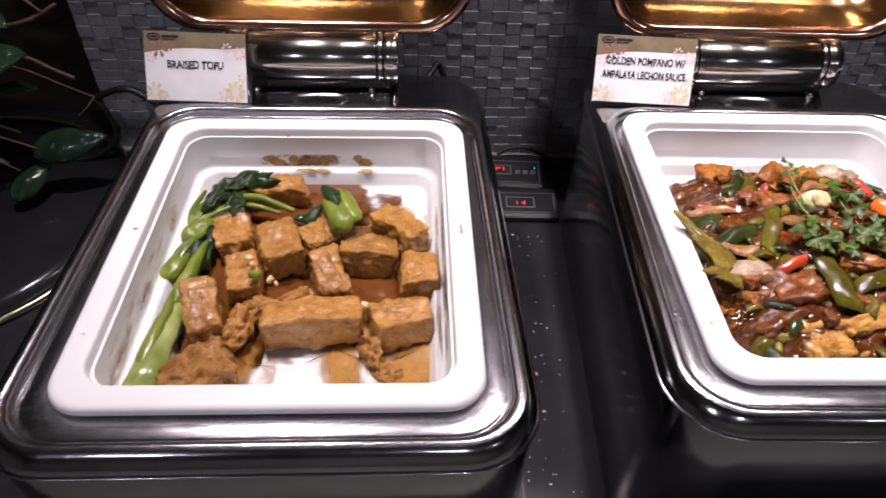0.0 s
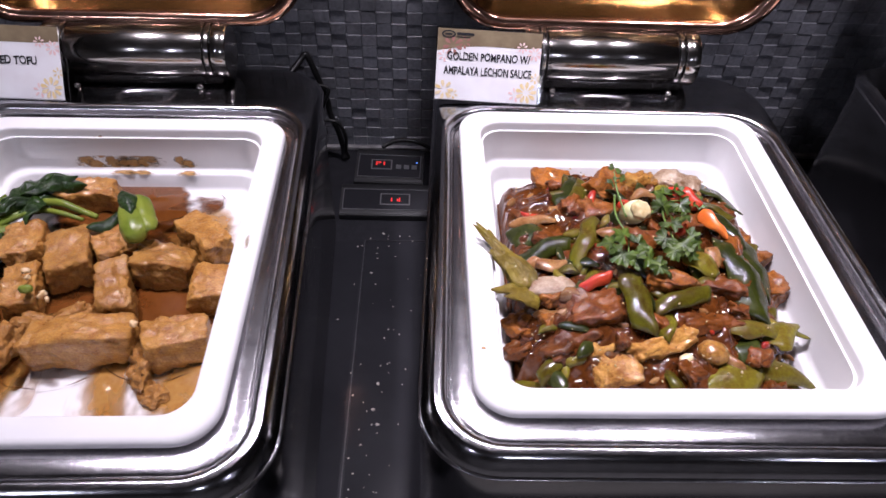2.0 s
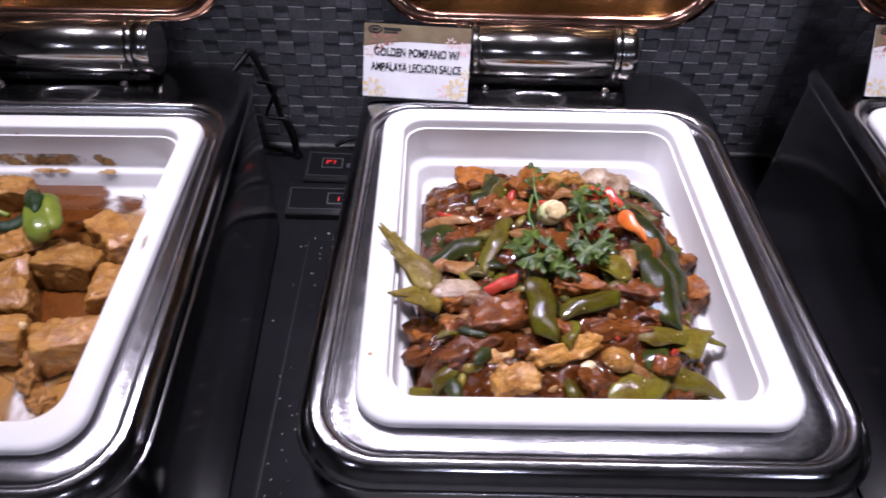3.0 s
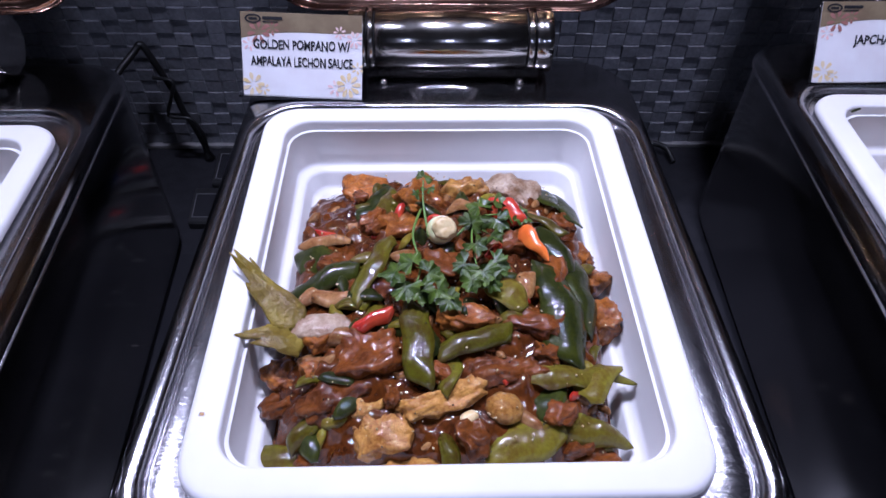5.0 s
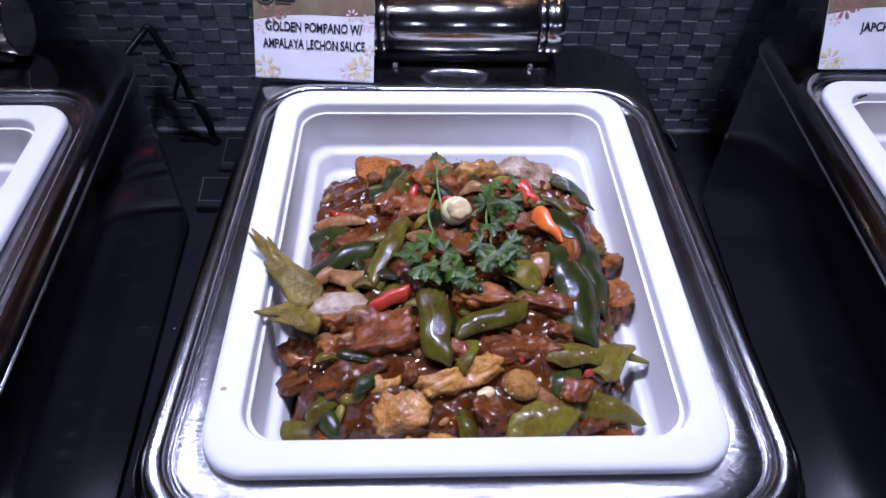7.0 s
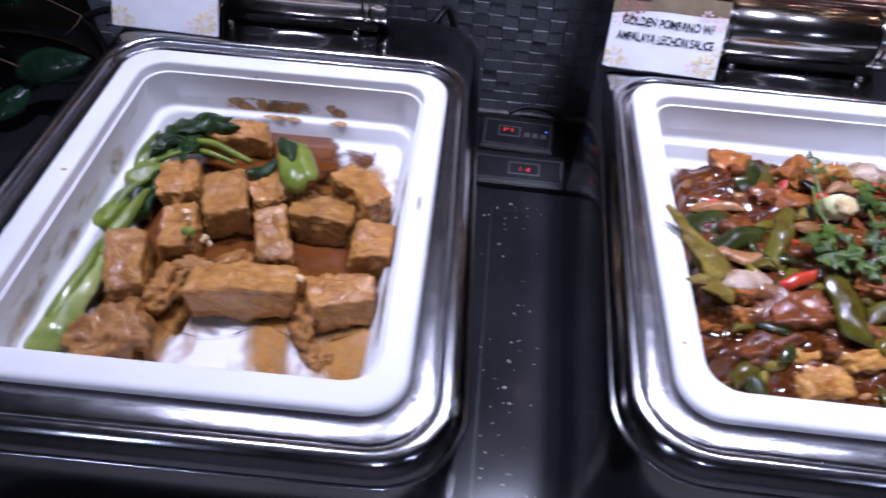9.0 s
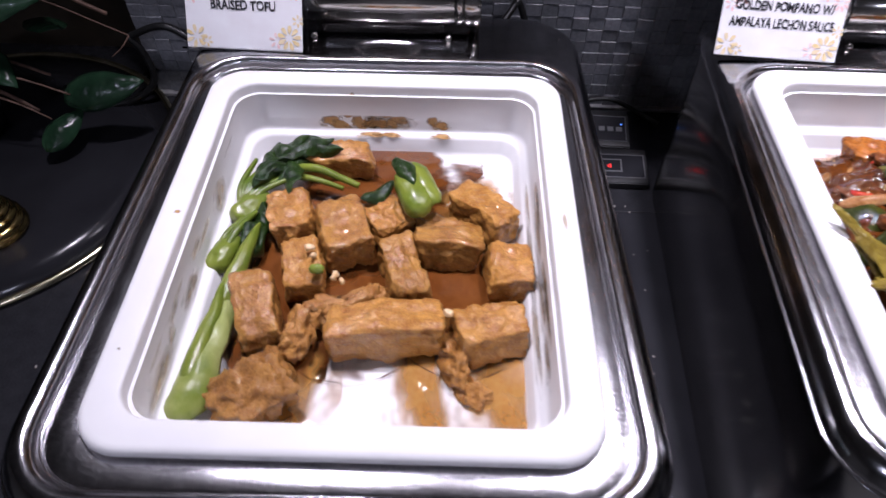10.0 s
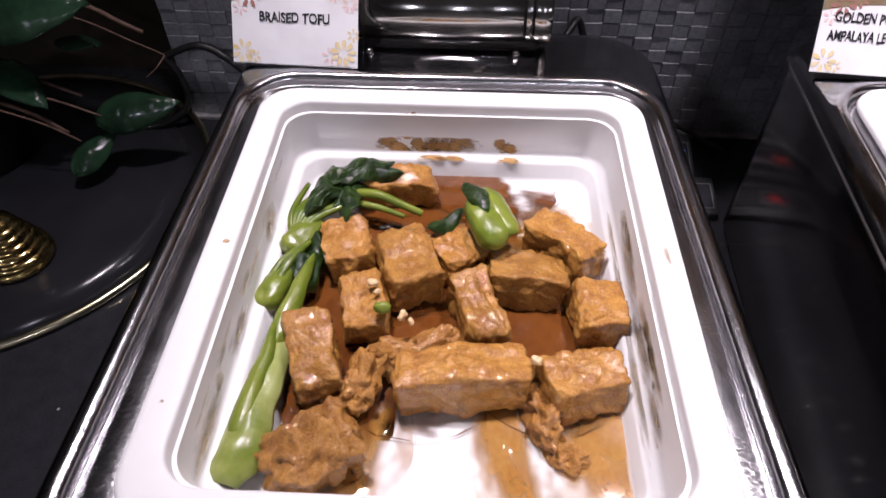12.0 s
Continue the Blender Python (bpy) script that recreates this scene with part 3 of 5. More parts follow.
def name_card(m, lines, label, group="name cards on the chafing dishes"):
    """Printed card in a clear leaning holder; origin at the lower left corner, x along the lower edge, y up the card."""
    W, Hh = 0.115, 0.076
    s = thing("name_card", m, label, "sign", group)
    part("holder", box(-0.001, W + 0.005, -0.0015, Hh + 0.001, -0.0036, -0.0012, 0.0006), ACRYLIC, s, "clear acrylic holder", smooth=False)
    part("holder_foot", box(-0.001, W + 0.006, -0.002, 0.0, -0.003, 0.012, 0.0006), ACRYLIC, s, "clear acrylic foot", smooth=False)
    card = part("card", box(0, W, 0, Hh, -0.001, 0.0, 0.0002, 1), PAPER, s, "white printed card", smooth=False)
    # brownish band along the top with a wavy lower edge
    bm = bmesh.new()
    top, n = [], 16
    for i in range(n + 1):
        x = W * i / n
        low = Hh - 0.024 + 0.011 * (i / n) + 0.0025 * math.sin(i / n * 5)
        top.append((bm.verts.new((x, Hh, 0.00025)), bm.verts.new((x, low, 0.00025))))
    for a, b in zip(top, top[1:]):
        bm.faces.new((a[0], a[1], b[1], b[0]))
    part("band", bm, CARD_BROWN, card, smooth=False)
    for x, y, r, k, mt in ((0.010, 0.010, 0.011, 7, CARD_YELLOW), (0.020, 0.006, 0.006, 6, CARD_YELLOW), (0.102, 0.012, 0.012, 9, CARD_YELLOW), (0.090, 0.009, 0.008, 6, CARD_PINK), (0.108, 0.054, 0.008, 8, CARD_PINK),
                           (0.094, 0.060, 0.006, 7, CARD_PINK), (0.017, 0.058, 0.011, 7, CARD_RED), (0.008, 0.047, 0.007, 6, CARD_PINK), (0.030, 0.062, 0.007, 6, CARD_RED), (0.111, 0.028, 0.006, 6, CARD_YELLOW)):
        part("flower", flower(r, k, x * 90), mt, card, smooth=False).location = (x, y, 0.0005 + r * 0.01)
    # the mark in the corner: plain ring and bars
    n = 20
    bm = loft([[(0.012 + a * math.cos(2 * math.pi * i / n), Hh - 0.006 + b * math.sin(2 * math.pi * i / n), 0.0008) for i in range(n)] for a, b in ((0.0078, 0.0042), (0.0060, 0.0028))])
    part("mark", bm, INK, card, smooth=False)
    for x0, x1, y0, y1 in ((0.008, 0.016, -0.0070, -0.0050), (0.021, 0.040, -0.0065, -0.0038), (0.021, 0.036, -0.0090, -0.0080)):
        part("mark_bar", box(x0, x1, Hh + y0, Hh + y1, 0.0007, 0.0009), INK, card, smooth=False)
    size = 0.0120
    for k, words in enumerate(lines):
        y = Hh * 0.47 - k * 0.0155 + (0.0075 if len(lines) > 1 else 0.0005)
        text_mesh(words, size, {12: 0.064, 17: 0.092, 21: 0.098, 7: 0.042}[len(words)], INK, card, pose(W / 2, y, 0.0006))
    return s


name_card(pose(-0.228, 0.694, RIM - 0.003, 60, 0, -2.0), ["BRAISED TOFU"], "white printed dish card reading braised tofu, leaning at the dish's rear")
name_card(pose(0.292, 0.706, RIM - 0.001, 60, 0, -4.5), ["GOLDEN POMPANO W/", "AMPALAYA LECHON SAUCE"], "white printed dish card for golden pompano, leaning at the dish's rear")
name_card(pose(0.855, 0.722, RIM + 0.001, 60, 0, 1), ["JAPCHAE"], "white printed dish card for noodles, leaning at the dish's rear")

# ---- braised tofu ----
FLOOR_Z = RIM - 0.067


def tofu(x, y, length, width, height, yaw, seed, tip=0.0, side=0.0, lift=0.0, square=0.9, torn=False):
    bm = lump(length, width, height - 0.004, square - 0.07, 0.0058 if torn else 0.0029, 90 if torn else 100, seed, 22)
    m = pose(x, y, FLOOR_Z + lift, side, tip, yaw)
    if torn:
        return single("tofu_piece", bm, TOFU_RAG, m, "torn soft piece of braised tofu, glossy with sauce", "tofu", "tofu in the pan")
    return single("tofu_block", bm, TOFU, m, "golden brown braised tofu block glazed with sauce", "tofu", "tofu in the pan")


tofu(-0.071, 0.588, 0.070, 0.030, 0.034, 6, 1)
tofu(-0.098, 0.512, 0.037, 0.046, 0.035, 12, 2, -4)
tofu(-0.051, 0.494, 0.042, 0.066, 0.038, 20, 3, 4, -6)
tofu(-0.079, 0.456, 0.034, 0.050, 0.034, 12, 4, 0, 5)
tofu(-0.017, 0.509, 0.036, 0.038, 0.034, 34, 5, 5)
tofu(0.002, 0.456, 0.031, 0.062, 0.036, 22, 6, 3, 4)
tofu(0.038, 0.486, 0.060, 0.036, 0.035, -10, 7, 2, -10)
tofu(0.068, 0.522, 0.033, 0.066, 0.036, 42, 8, 8, -4)
tofu(0.088, 0.461, 0.038, 0.046, 0.034, 6, 9, 4)
tofu(-0.006, 0.397, 0.092, 0.034, 0.040, 6, 10, 1, -8, square=0.8)
tofu(0.073, 0.399, 0.058, 0.038, 0.036, 20, 11, 2, -6, square=0.85)
tofu(-0.092, 0.346, 0.066, 0.046, 0.036, 40, 12, -3, 4, square=0.35, torn=True)
tofu(-0.107, 0.413, 0.034, 0.066, 0.038, 18, 13, 0, 6, square=0.75)
tofu(-0.074, 0.400, 0.026, 0.044, 0.028, -18, 14, 8, 0, square=0.3, torn=True)
tofu(-0.036, 0.424, 0.062, 0.026, 0.031, 22, 15, 3, 6, square=0.35, torn=True)
tofu(0.047, 0.383, 0.022, 0.046, 0.024, 20, 16, 0, 6, square=0.3, torn=True)
tofu(0.058, 0.356, 0.016, 0.030, 0.014, 55, 17, 0, 0, square=0.25, torn=True)
for k, (x, y, z, s) in enumerate(((-0.072, 0.462, 0.034, 0.007), (-0.068, 0.455, 0.034, 0.005), (-0.049, 0.436, 0.031, 0.009), (-0.042, 0.432, 0.032, 0.006), (0.041, 0.404, 0.034, 0.008), (0.030, 0.506, 0.012, 0.010), (0.028, 0.496, 0.014, 0.007))):
    single("tofu_crumb", lump(s, s * 0.7, s * 0.7, 0.3, 0.0012, 300, 30 + k, 4), CRUMB, pose(x, y, FLOOR_Z + z, 0, 0, 40 * k), "small pale crumb of tofu in sauce", "tofu crumb", "tofu crumbs")

# sauce lying on the floor of the pan
for k, (x, y, rx, ry, yaw, thick, mt) in enumerate(((0.020, 0.478, 0.116, 0.084, 0, 0.0022, SAUCE), (-0.050, 0.556, 0.084, 0.074, 10, 0.0024, SAUCE), (-0.010, 0.588, 0.084, 0.040, -4, 0.0030, SAUCE), (-0.092, 0.440, 0.052, 0.110, 5, 0.0024, SAUCE),
                                                  (0.060, 0.430, 0.080, 0.066, 0, 0.0026, SAUCE), (-0.030, 0.420, 0.084, 0.056, 10, 0.0023, SAUCE), (0.024, 0.350, 0.032, 0.070, 8, 0.0012, SAUCE_THIN), (-0.076, 0.352, 0.044, 0.066, -8, 0.0012, SAUCE_THIN),
                                                  (0.082, 0.350, 0.048, 0.060, 0, 0.0010, SAUCE_THIN), (0.058, 0.548, 0.046, 0.044, 0, 0.0010, SAUCE_THIN))):
    single("sauce_puddle", blot(rx, ry, k + 1, thick, 40, 0.22), mt, pose(x, y, FLOOR_Z + 0.0002 + 0.00015 * k, 0, 0, yaw), "glossy brown braising sauce lying in the pan", "sauce", "sauce puddles in the tofu pan")

# dried smears on the sides and the rim of the tofu pan
def smear(name, x, y, z, rx, ry, rot, seed, mt, label="dried brown sauce smear on the white pan"):
    single(name, blot(rx, ry, seed, 0.00015, 40, 0.9), mt, pose(x, y, z, *rot), label, "stain", "sauce smears on the tofu pan")


def inset(z):
    """How far the inner wall of a pan stands in from its edge at z below the rim."""
    return 0.0226 + 0.1143 * (-z - 0.0055) + 0.0002


def back_smear(x, z, rx, ry, seed, mt):
    smear("sauce_smear", x, 0.467 + 0.190 - inset(z) + (x + 0.020) * 0.0157, RIM + z, rx, ry, (83.5, 0, 0.9), seed, mt)


def side_smear(side, y, z, ry, rx, seed, mt):
    smear("sauce_smear", -0.0235 + side * (0.161 - inset(z)) - (y - 0.467) * 0.0157, y, RIM + z, rx, ry, (0, -83.5 * side, 0.9), seed, mt)


rng = random.Random(17)
for k in range(16):  # blotch in the middle of the back wall and the one beside it
    back_smear(-0.036 + rng.gauss(0, 0.013), rng.uniform(-0.046, -0.016), rng.uniform(0.006, 0.015), rng.uniform(0.004, 0.010), 600 + k, STAIN if k % 2 == 0 else STAIN_PALE)
for k in range(5):
    back_smear(-0.036 + rng.gauss(0, 0.010), -0.042, rng.uniform(0.009, 0.018), rng.uniform(0.003, 0.006), 620 + k, STAIN)
for k in range(3):
    back_smear(0.027 + rng.gauss(0, 0.004), -0.043 + 0.002 * k, rng.uniform(0.008, 0.013), 0.006, 640 + k, STAIN)
for k in range(4):
    back_smear(-0.112 + 0.008 * k, -0.022 - 0.005 * (k % 2), 0.006, 0.0022, 650 + k, STAIN_PALE)
for k in range(12):
    side_smear(-1, rng.uniform(0.33, 0.58), rng.uniform(-0.042, -0.014), rng.uniform(0.008, 0.024), rng.uniform(0.003, 0.008), 660 + k, STAIN_FAINT)
for k in range(9):
    side_smear(1, rng.uniform(0.36, 0.53), rng.uniform(-0.042, -0.012), rng.uniform(0.010, 0.028), rng.uniform(0.004, 0.010), 680 + k, STAIN_FAINT)
for k, (y, z, ry, rz) in enumerate(((0.420, -0.036, 0.034, 0.012), (0.490, -0.034, 0.040, 0.013), (0.520, -0.026, 0.020, 0.012), (0.375, -0.038, 0.026, 0.009))):
    side_smear(1, y, z, ry, rz, 720 + k, STAIN_PALE)
for k, (y, z, ry, rz) in enumerate(((0.350, -0.036, 0.030, 0.010), (0.420, -0.038, 0.036, 0.009), (0.520, -0.032, 0.016, 0.014))):
    side_smear(-1, y, z, ry, rz, 730 + k, STAIN_PALE)
for k, (x, rx) in enumerate(((-0.044, 0.020), (-0.022, 0.016), (0.027, 0.012))):
    smear("sauce_smear", x, 0.6225, RIM - 0.0487, rx, 0.0042, (0, 0, 0.9), 740 + k, STAIN)
for k, (y, ry) in enumerate(((0.400, 0.050), (0.470, 0.050), (0.530, 0.030))):
    smear("sauce_smear", 0.1075, y, RIM - 0.0487, 0.0042, ry, (0, 0, 0.9), 745 + k, STAIN_PALE)
smear("sauce_spot", -0.170, 0.467, RIM + 0.0002, 0.0028, 0.0022, (0, 0, 20), 51, STAIN, "tiny dried sauce drop on the white pan rim")
smear("sauce_spot", -0.172, 0.344, RIM + 0.0002, 0.0022, 0.0014, (0, 0, 20), 52, STAIN_PALE, "tiny dried sauce drop on the white pan rim")
smear("sauce_spot", 0.127, 0.470, RIM + 0.0002, 0.003, 0.012, (0, 0, 0), 53, STAIN_PALE, "faint dried sauce drop on the white pan rim")
smear("sauce_spot", 0.329, 0.360, RIM + 0.0002, 0.0024, 0.0018, (0, 0, 0), 54, STAIN, "tiny dried sauce drop on the white pan rim")

# bok choy
def bok(m, label, parts):
    b = thing("bok_choy", m, label, "bok choy", "bok choy in the tofu pan")
    for name, bm, mt, mm in parts:
        o = part(name, bm, mt, b)
        o.matrix_basis = mm
    return b


stem = lambda L, W, seed, bend=0.25: sheet(L, W, 0.0045, bend, 0.7, "strip", 0.001, seed, 16, 8)
leafy = lambda L, W, seed, bend=0.3, wv=0.008: sheet(L, W, 0.0016, bend, 0.5, "leaf", wv, seed, 22, 12, 0.6)
frill = lambda L, W, seed, bend=0.35: sheet(L, W, 0.0012, bend, 0.8, "leaf", 0.0075, seed, 34, 14, 1.5)


def fan_of_stems(n, length, spread, yaw, seed):
    """Thin stalks that rise together from one bulb."""
    out = []
    for k in range(n):
        a = math.radians(yaw + spread * (k / (n - 1) - 0.5))
        tip = (length * math.cos(a), length * math.sin(a), 0.012 + 0.004 * math.sin(k * 2.1 + seed))
        mid = (0.45 * tip[0] - 0.006 * math.sin(a), 0.45 * tip[1] + 0.006 * math.cos(a), 0.012)
        out.append(("stem", tube([(0.004 * math.cos(a), 0.004 * math.sin(a), 0.004), mid, tip], 0.0042, 8, 0.45), BOK_STEM, Matrix.Identity(4)))
    return out


bok(pose(-0.142, 0.512, FLOOR_Z + 0.014), "bok choy with pale bulb and dark wilted leaves", [
    ("bulb", lump(0.042, 0.024, 0.020, 0.3, 0.0018, 70, 61, 10), BOK_STEM, pose(0.006, 0.010, -0.006, 10, 0, 62))] + fan_of_stems(7, 0.058, 46, 64, 1) + [
    ("leaf", frill(0.066, 0.022, 65), BOK_LEAF, pose(0.030, 0.060, 0.020, 10, 0, 44)),
    ("leaf", frill(0.058, 0.020, 66), BOK_LEAF, pose(0.046, 0.066, 0.022, -10, -6, 20)),
    ("leaf", frill(0.064, 0.018, 67), BOK_LEAF, pose(0.026, 0.048, 0.016, 30, 6, 66)),
    ("leaf", frill(0.060, 0.024, 68), BOK_LEAF, pose(0.036, 0.044, 0.014, -30, 4, 96)),
    ("leaf", frill(0.050, 0.022, 58), BOK_LEAF, pose(0.056, 0.070, 0.018, 14, -4, -4)),
    ("leaf", frill(0.056, 0.022, 59), BOK_LEAF, pose(0.016, 0.052, 0.020, -16, 2, 80)),
    ("leaf", frill(0.052, 0.020, 57), BOK_LEAF, pose(0.042, 0.052, 0.010, 24, 12, 58)),
    ("stem", tube([(0.034, 0.052, 0.012), (0.060, 0.048, 0.016), (0.080, 0.042, 0.012), (0.098, 0.038, 0.006)], 0.0042, 8, 0.7), BOK_STEM, Matrix.Identity(4)),
    ("stem", tube([(0.036, 0.046, 0.008), (0.060, 0.040, 0.010), (0.084, 0.036, 0.004)], 0.0034, 8, 0.6), BOK_STEM, Matrix.Identity(4)),
])
bok(pose(-0.140, 0.452, FLOOR_Z + 0.012), "green bok choy stalks lying along the pan side", [
    ("stem", sheet(0.084, 0.020, 0.005, 0.2, 0.7, "point", 0.0015, 71, 16, 8), BOK_STEM, pose(0.012, 0.004, 0.010, -10, -4, 80)),
    ("bulb", lump(0.040, 0.020, 0.018, 0.3, 0.0016, 70, 72, 10), BOK_STEM, pose(-0.006, 0.016, -0.004, -14, 0, 74)),
    ("stem", tube([(-0.004, 0.020, 0.008), (0.002, 0.038, 0.012), (0.012, 0.060, 0.010)], 0.0044, 8, 0.5), BOK_STEM, Matrix.Identity(4)),
    ("stem", tube([(-0.010, 0.020, 0.006), (-0.006, 0.036, 0.010), (0.006, 0.056, 0.010)], 0.0038, 8, 0.5), BOK_STEM, Matrix.Identity(4)),
    ("leaf", frill(0.050, 0.020, 73), BOK_LEAF, pose(0.014, 0.048, 0.006, 20, 6, 78)),
    ("leaf", frill(0.044, 0.016, 56), BOK_LEAF, pose(0.020, 0.030, 0.002, 40, 6, 84)),
])
bok(pose(-0.137, 0.368, FLOOR_Z + 0.008), "thick pale green bok choy stalk in the pan corner", [
    ("stem", sheet(0.120, 0.040, 0.007, 0.14, 0.6, "point", 0.002, 74, 20, 10), BOK_WHITE, pose(0.0, 0.012, 0.008, -14, 2, 82)),
    ("stem", sheet(0.096, 0.018, 0.006, 0.16, 0.6, "point", 0.002, 55, 16, 8), BOK_STEM, pose(-0.002, 0.026, 0.012, -10, 0, 84)),
])
bok(pose(0.004, 0.524, FLOOR_Z + 0.036), "short bok choy heart with a dark leaf lying on the tofu", [
    ("stem", lump(0.054, 0.028, 0.020, 0.2, 0.0015, 60, 76, 8), BOK_STEM, pose(0.002, -0.002, -0.002, 0, 8, -66)),
    ("stem", stem(0.050, 0.020, 77), BOK_STEM, pose(0.010, 0.004, 0.012, 20, 6, -62)),
    ("leaf", leafy(0.036, 0.018, 78, 0.4, 0.004), BOK_LEAF, pose(-0.004, 0.012, 0.018, 0, 4, -66)),
    ("leaf", leafy(0.040, 0.014, 79, 0.3, 0.004), BOK_LEAF, pose(-0.026, 0.004, -0.002, 30, 10, 40)),
])
single("green_bud", lump(0.012, 0.009, 0.009, 0.1, 0.001, 200, 80, 4), BOK_STEM, pose(-0.062, 0.440, FLOOR_Z + 0.033), "small green vegetable bud on the tofu", "vegetable bit")

# ---- fish in brown sauce ----


def mound(x, y):
    u, v = abs((x - 0.480) / 0.137), abs((y - 0.487) / 0.162)
    return FLOOR_Z + 0.008 + 0.042 * max(0.0, 1 - (u ** 2.6 + v ** 2.6)) ** 0.6


bm = bmesh.new()
n = 110
grid = {}
for i in range(n + 1):
    for j in range(n + 1):
        u, v = 2 * i / n - 1, 2 * j / n - 1
        x, y = 0.480 + 0.1195 * u, 0.487 + 0.147 * v
        z = mound(x, y) + 0.0055 * noise.noise(Vector((x * 60, y * 60, 3))) + 0.0045 * noise.noise(Vector((x * 130, y * 130, 9)))
        edge = max(abs(u), abs(v))
        z = z if edge < 0.97 else FLOOR_Z + 0.0006
        grid[i, j] = bm.verts.new((x, y, max(z + 0.0065, FLOOR_Z + 0.0006)))
for i in range(n):
    for j in range(n):
        # leave the rear strip of the pan floor bare
        if not (j > 0.86 * n + 5 * noise.noise(Vector((i * 0.12, 0, 5)))):
            bm.faces.new((grid[i, j], grid[i + 1, j], grid[i + 1, j + 1], grid[i, j + 1]))
tagged(part("stewed_fish_bed", bm, BED), "heap of stewed fish and vegetables in dark brown sauce", "stew", kind="stuff")
for k, (x, y, rx, ry) in enumerate(((0.43, 0.612, 0.075, 0.030), (0.385, 0.590, 0.035, 0.05), (0.586, 0.480, 0.026, 0.12), (0.374, 0.40, 0.026, 0.09))):
    single("sauce_puddle", blot(rx, ry, 60 + k, 0.0012), SAUCE_THIN, pose(x, y, FLOOR_Z + 0.0008), "thin orange sauce at the edge of the stew", "sauce", "sauce round the stew")

NAMES = {"pepper": ("pepper_strip", "strip of cooked green pepper in sauce", "pepper"), "fish": ("fish_chunk", "browned chunk of fried fish glazed with sauce", "fish"), "onion": ("onion_petal", "translucent cooked onion petal", "onion"),
         "chili": ("chili_slice", "slice of red chili in sauce", "chili"), "carrot": ("carrot_slice", "pointed orange slice of chili or carrot", "carrot"), "gourd": ("gourd_slice", "pale green slice of bitter gourd", "gourd")}


def slice_(kind, mt, x, y, z, length, width, yaw, pitch=0.0, roll=0.0, bend=0.3, curl=0.5, shape="strip", thick=0.0028, seed=0, wave=0.0044):
    nm, lab, cat = NAMES[kind]
    if kind in ("pepper", "gourd"):
        curl, wave, thick = 0.5 * curl, 0.0030, 0.0020
    if kind == "onion":  # thin wilted petals, partly sunk in the sauce
        width, thick, curl, wave, z = 0.72 * width, 0.0012, 0.9 * curl, 0.0036, z - 0.002
    return single(nm, sheet(length, width, thick, bend, curl, shape, wave, seed), mt, pose(x, y, z, roll, -pitch, yaw), lab, cat, kind + " pieces in the stew")


def chunk(x, y, z, length, width, height, yaw, seed, mt=None, pitch=0.0, roll=0.0, square=0.45, rough=0.0046, freq=95):
    nm, lab, cat = NAMES["fish"]
    return single(nm, lump(length, width, height, square, rough, freq, seed, 11), mt or FISH, pose(x, y, z - height * 0.6, roll, -pitch, yaw), lab, cat, "fish pieces in the stew")


# fish
chunk(0.419, 0.590, 1.122, 0.044, 0.036, 0.034, -15, 101, FISH, 10)
chunk(0.462, 0.572, 1.136, 0.040, 0.036, 0.030, 30, 102, FISH, 0, 14)
chunk(0.500, 0.582, 1.131, 0.040, 0.026, 0.026, 19, 103, FISH_PALE, -7)
chunk(0.446, 0.606, 1.104, 0.034, 0.028, 0.024, 50, 104, FISH)
chunk(0.544, 0.587, 1.126, 0.054, 0.030, 0.026, -22, 105, FISH_SKIN, -9, 0, 0.45)
chunk(0.598, 0.528, 1.110, 0.028, 0.026, 0.024, 80, 106, FISH, 0, 0, 0.2)
chunk(0.600, 0.502, 1.110, 0.026, 0.026, 0.024, 40, 107, FISH, 0, 0, 0.15)
chunk(0.601, 0.458, 1.112, 0.030, 0.022, 0.022, -67, 108, FISH)
chunk(0.429, 0.415, 1.134, 0.052, 0.038, 0.024, 5, 109, FISH_DARK, 9)
chunk(0.407, 0.390, 1.122, 0.056, 0.030, 0.026, 28, 110, FISH_DARK, 20, 0, 0.4)
chunk(0.366, 0.389, 1.106, 0.030, 0.022, 0.020, 10, 111, FISH_DARK, 10, 0, 0.15)
chunk(0.372, 0.413, 1.112, 0.026, 0.024, 0.022, 22, 112, FISH, 20, 0, 0.3)
chunk(0.496, 0.437, 1.142, 0.042, 0.024, 0.020, 5, 113, FISH, 0, -12, 0.5)
chunk(0.524, 0.401, 1.132, 0.062, 0.022, 0.018, 15, 114, FISH_DARK, -5)
chunk(0.479, 0.383, 1.131, 0.056, 0.019, 0.016, 28, 115, FISH_PALE, 7, 16, 0.4)
chunk(0.441, 0.361, 1.120, 0.040, 0.030, 0.022, 3, 116, FISH_PALE, 4, 0, 0.45, 0.003)
chunk(0.457, 0.347, 1.110, 0.046, 0.024, 0.020, 3, 117, FISH_PALE, 4)
chunk(0.428, 0.379, 1.124, 0.034, 0.020, 0.016, 14, 118, FISH_PALE, 8)
chunk(0.390, 0.560, 1.104, 0.040, 0.030, 0.022, -30, 119, FISH)
chunk(0.560, 0.478, 1.134, 0.040, 0.026, 0.020, 60, 120, FISH_DARK)
chunk(0.530, 0.512, 1.140, 0.034, 0.026, 0.018, 20, 121, FISH_DARK)
chunk(0.480, 0.492, 1.143, 0.040, 0.030, 0.018, -10, 122, FISH_DARK)
chunk(0.446, 0.534, 1.138, 0.036, 0.028, 0.020, 15, 123, FISH)
chunk(0.576, 0.352, 1.098, 0.036, 0.026, 0.020, 15, 124, FISH_DARK)
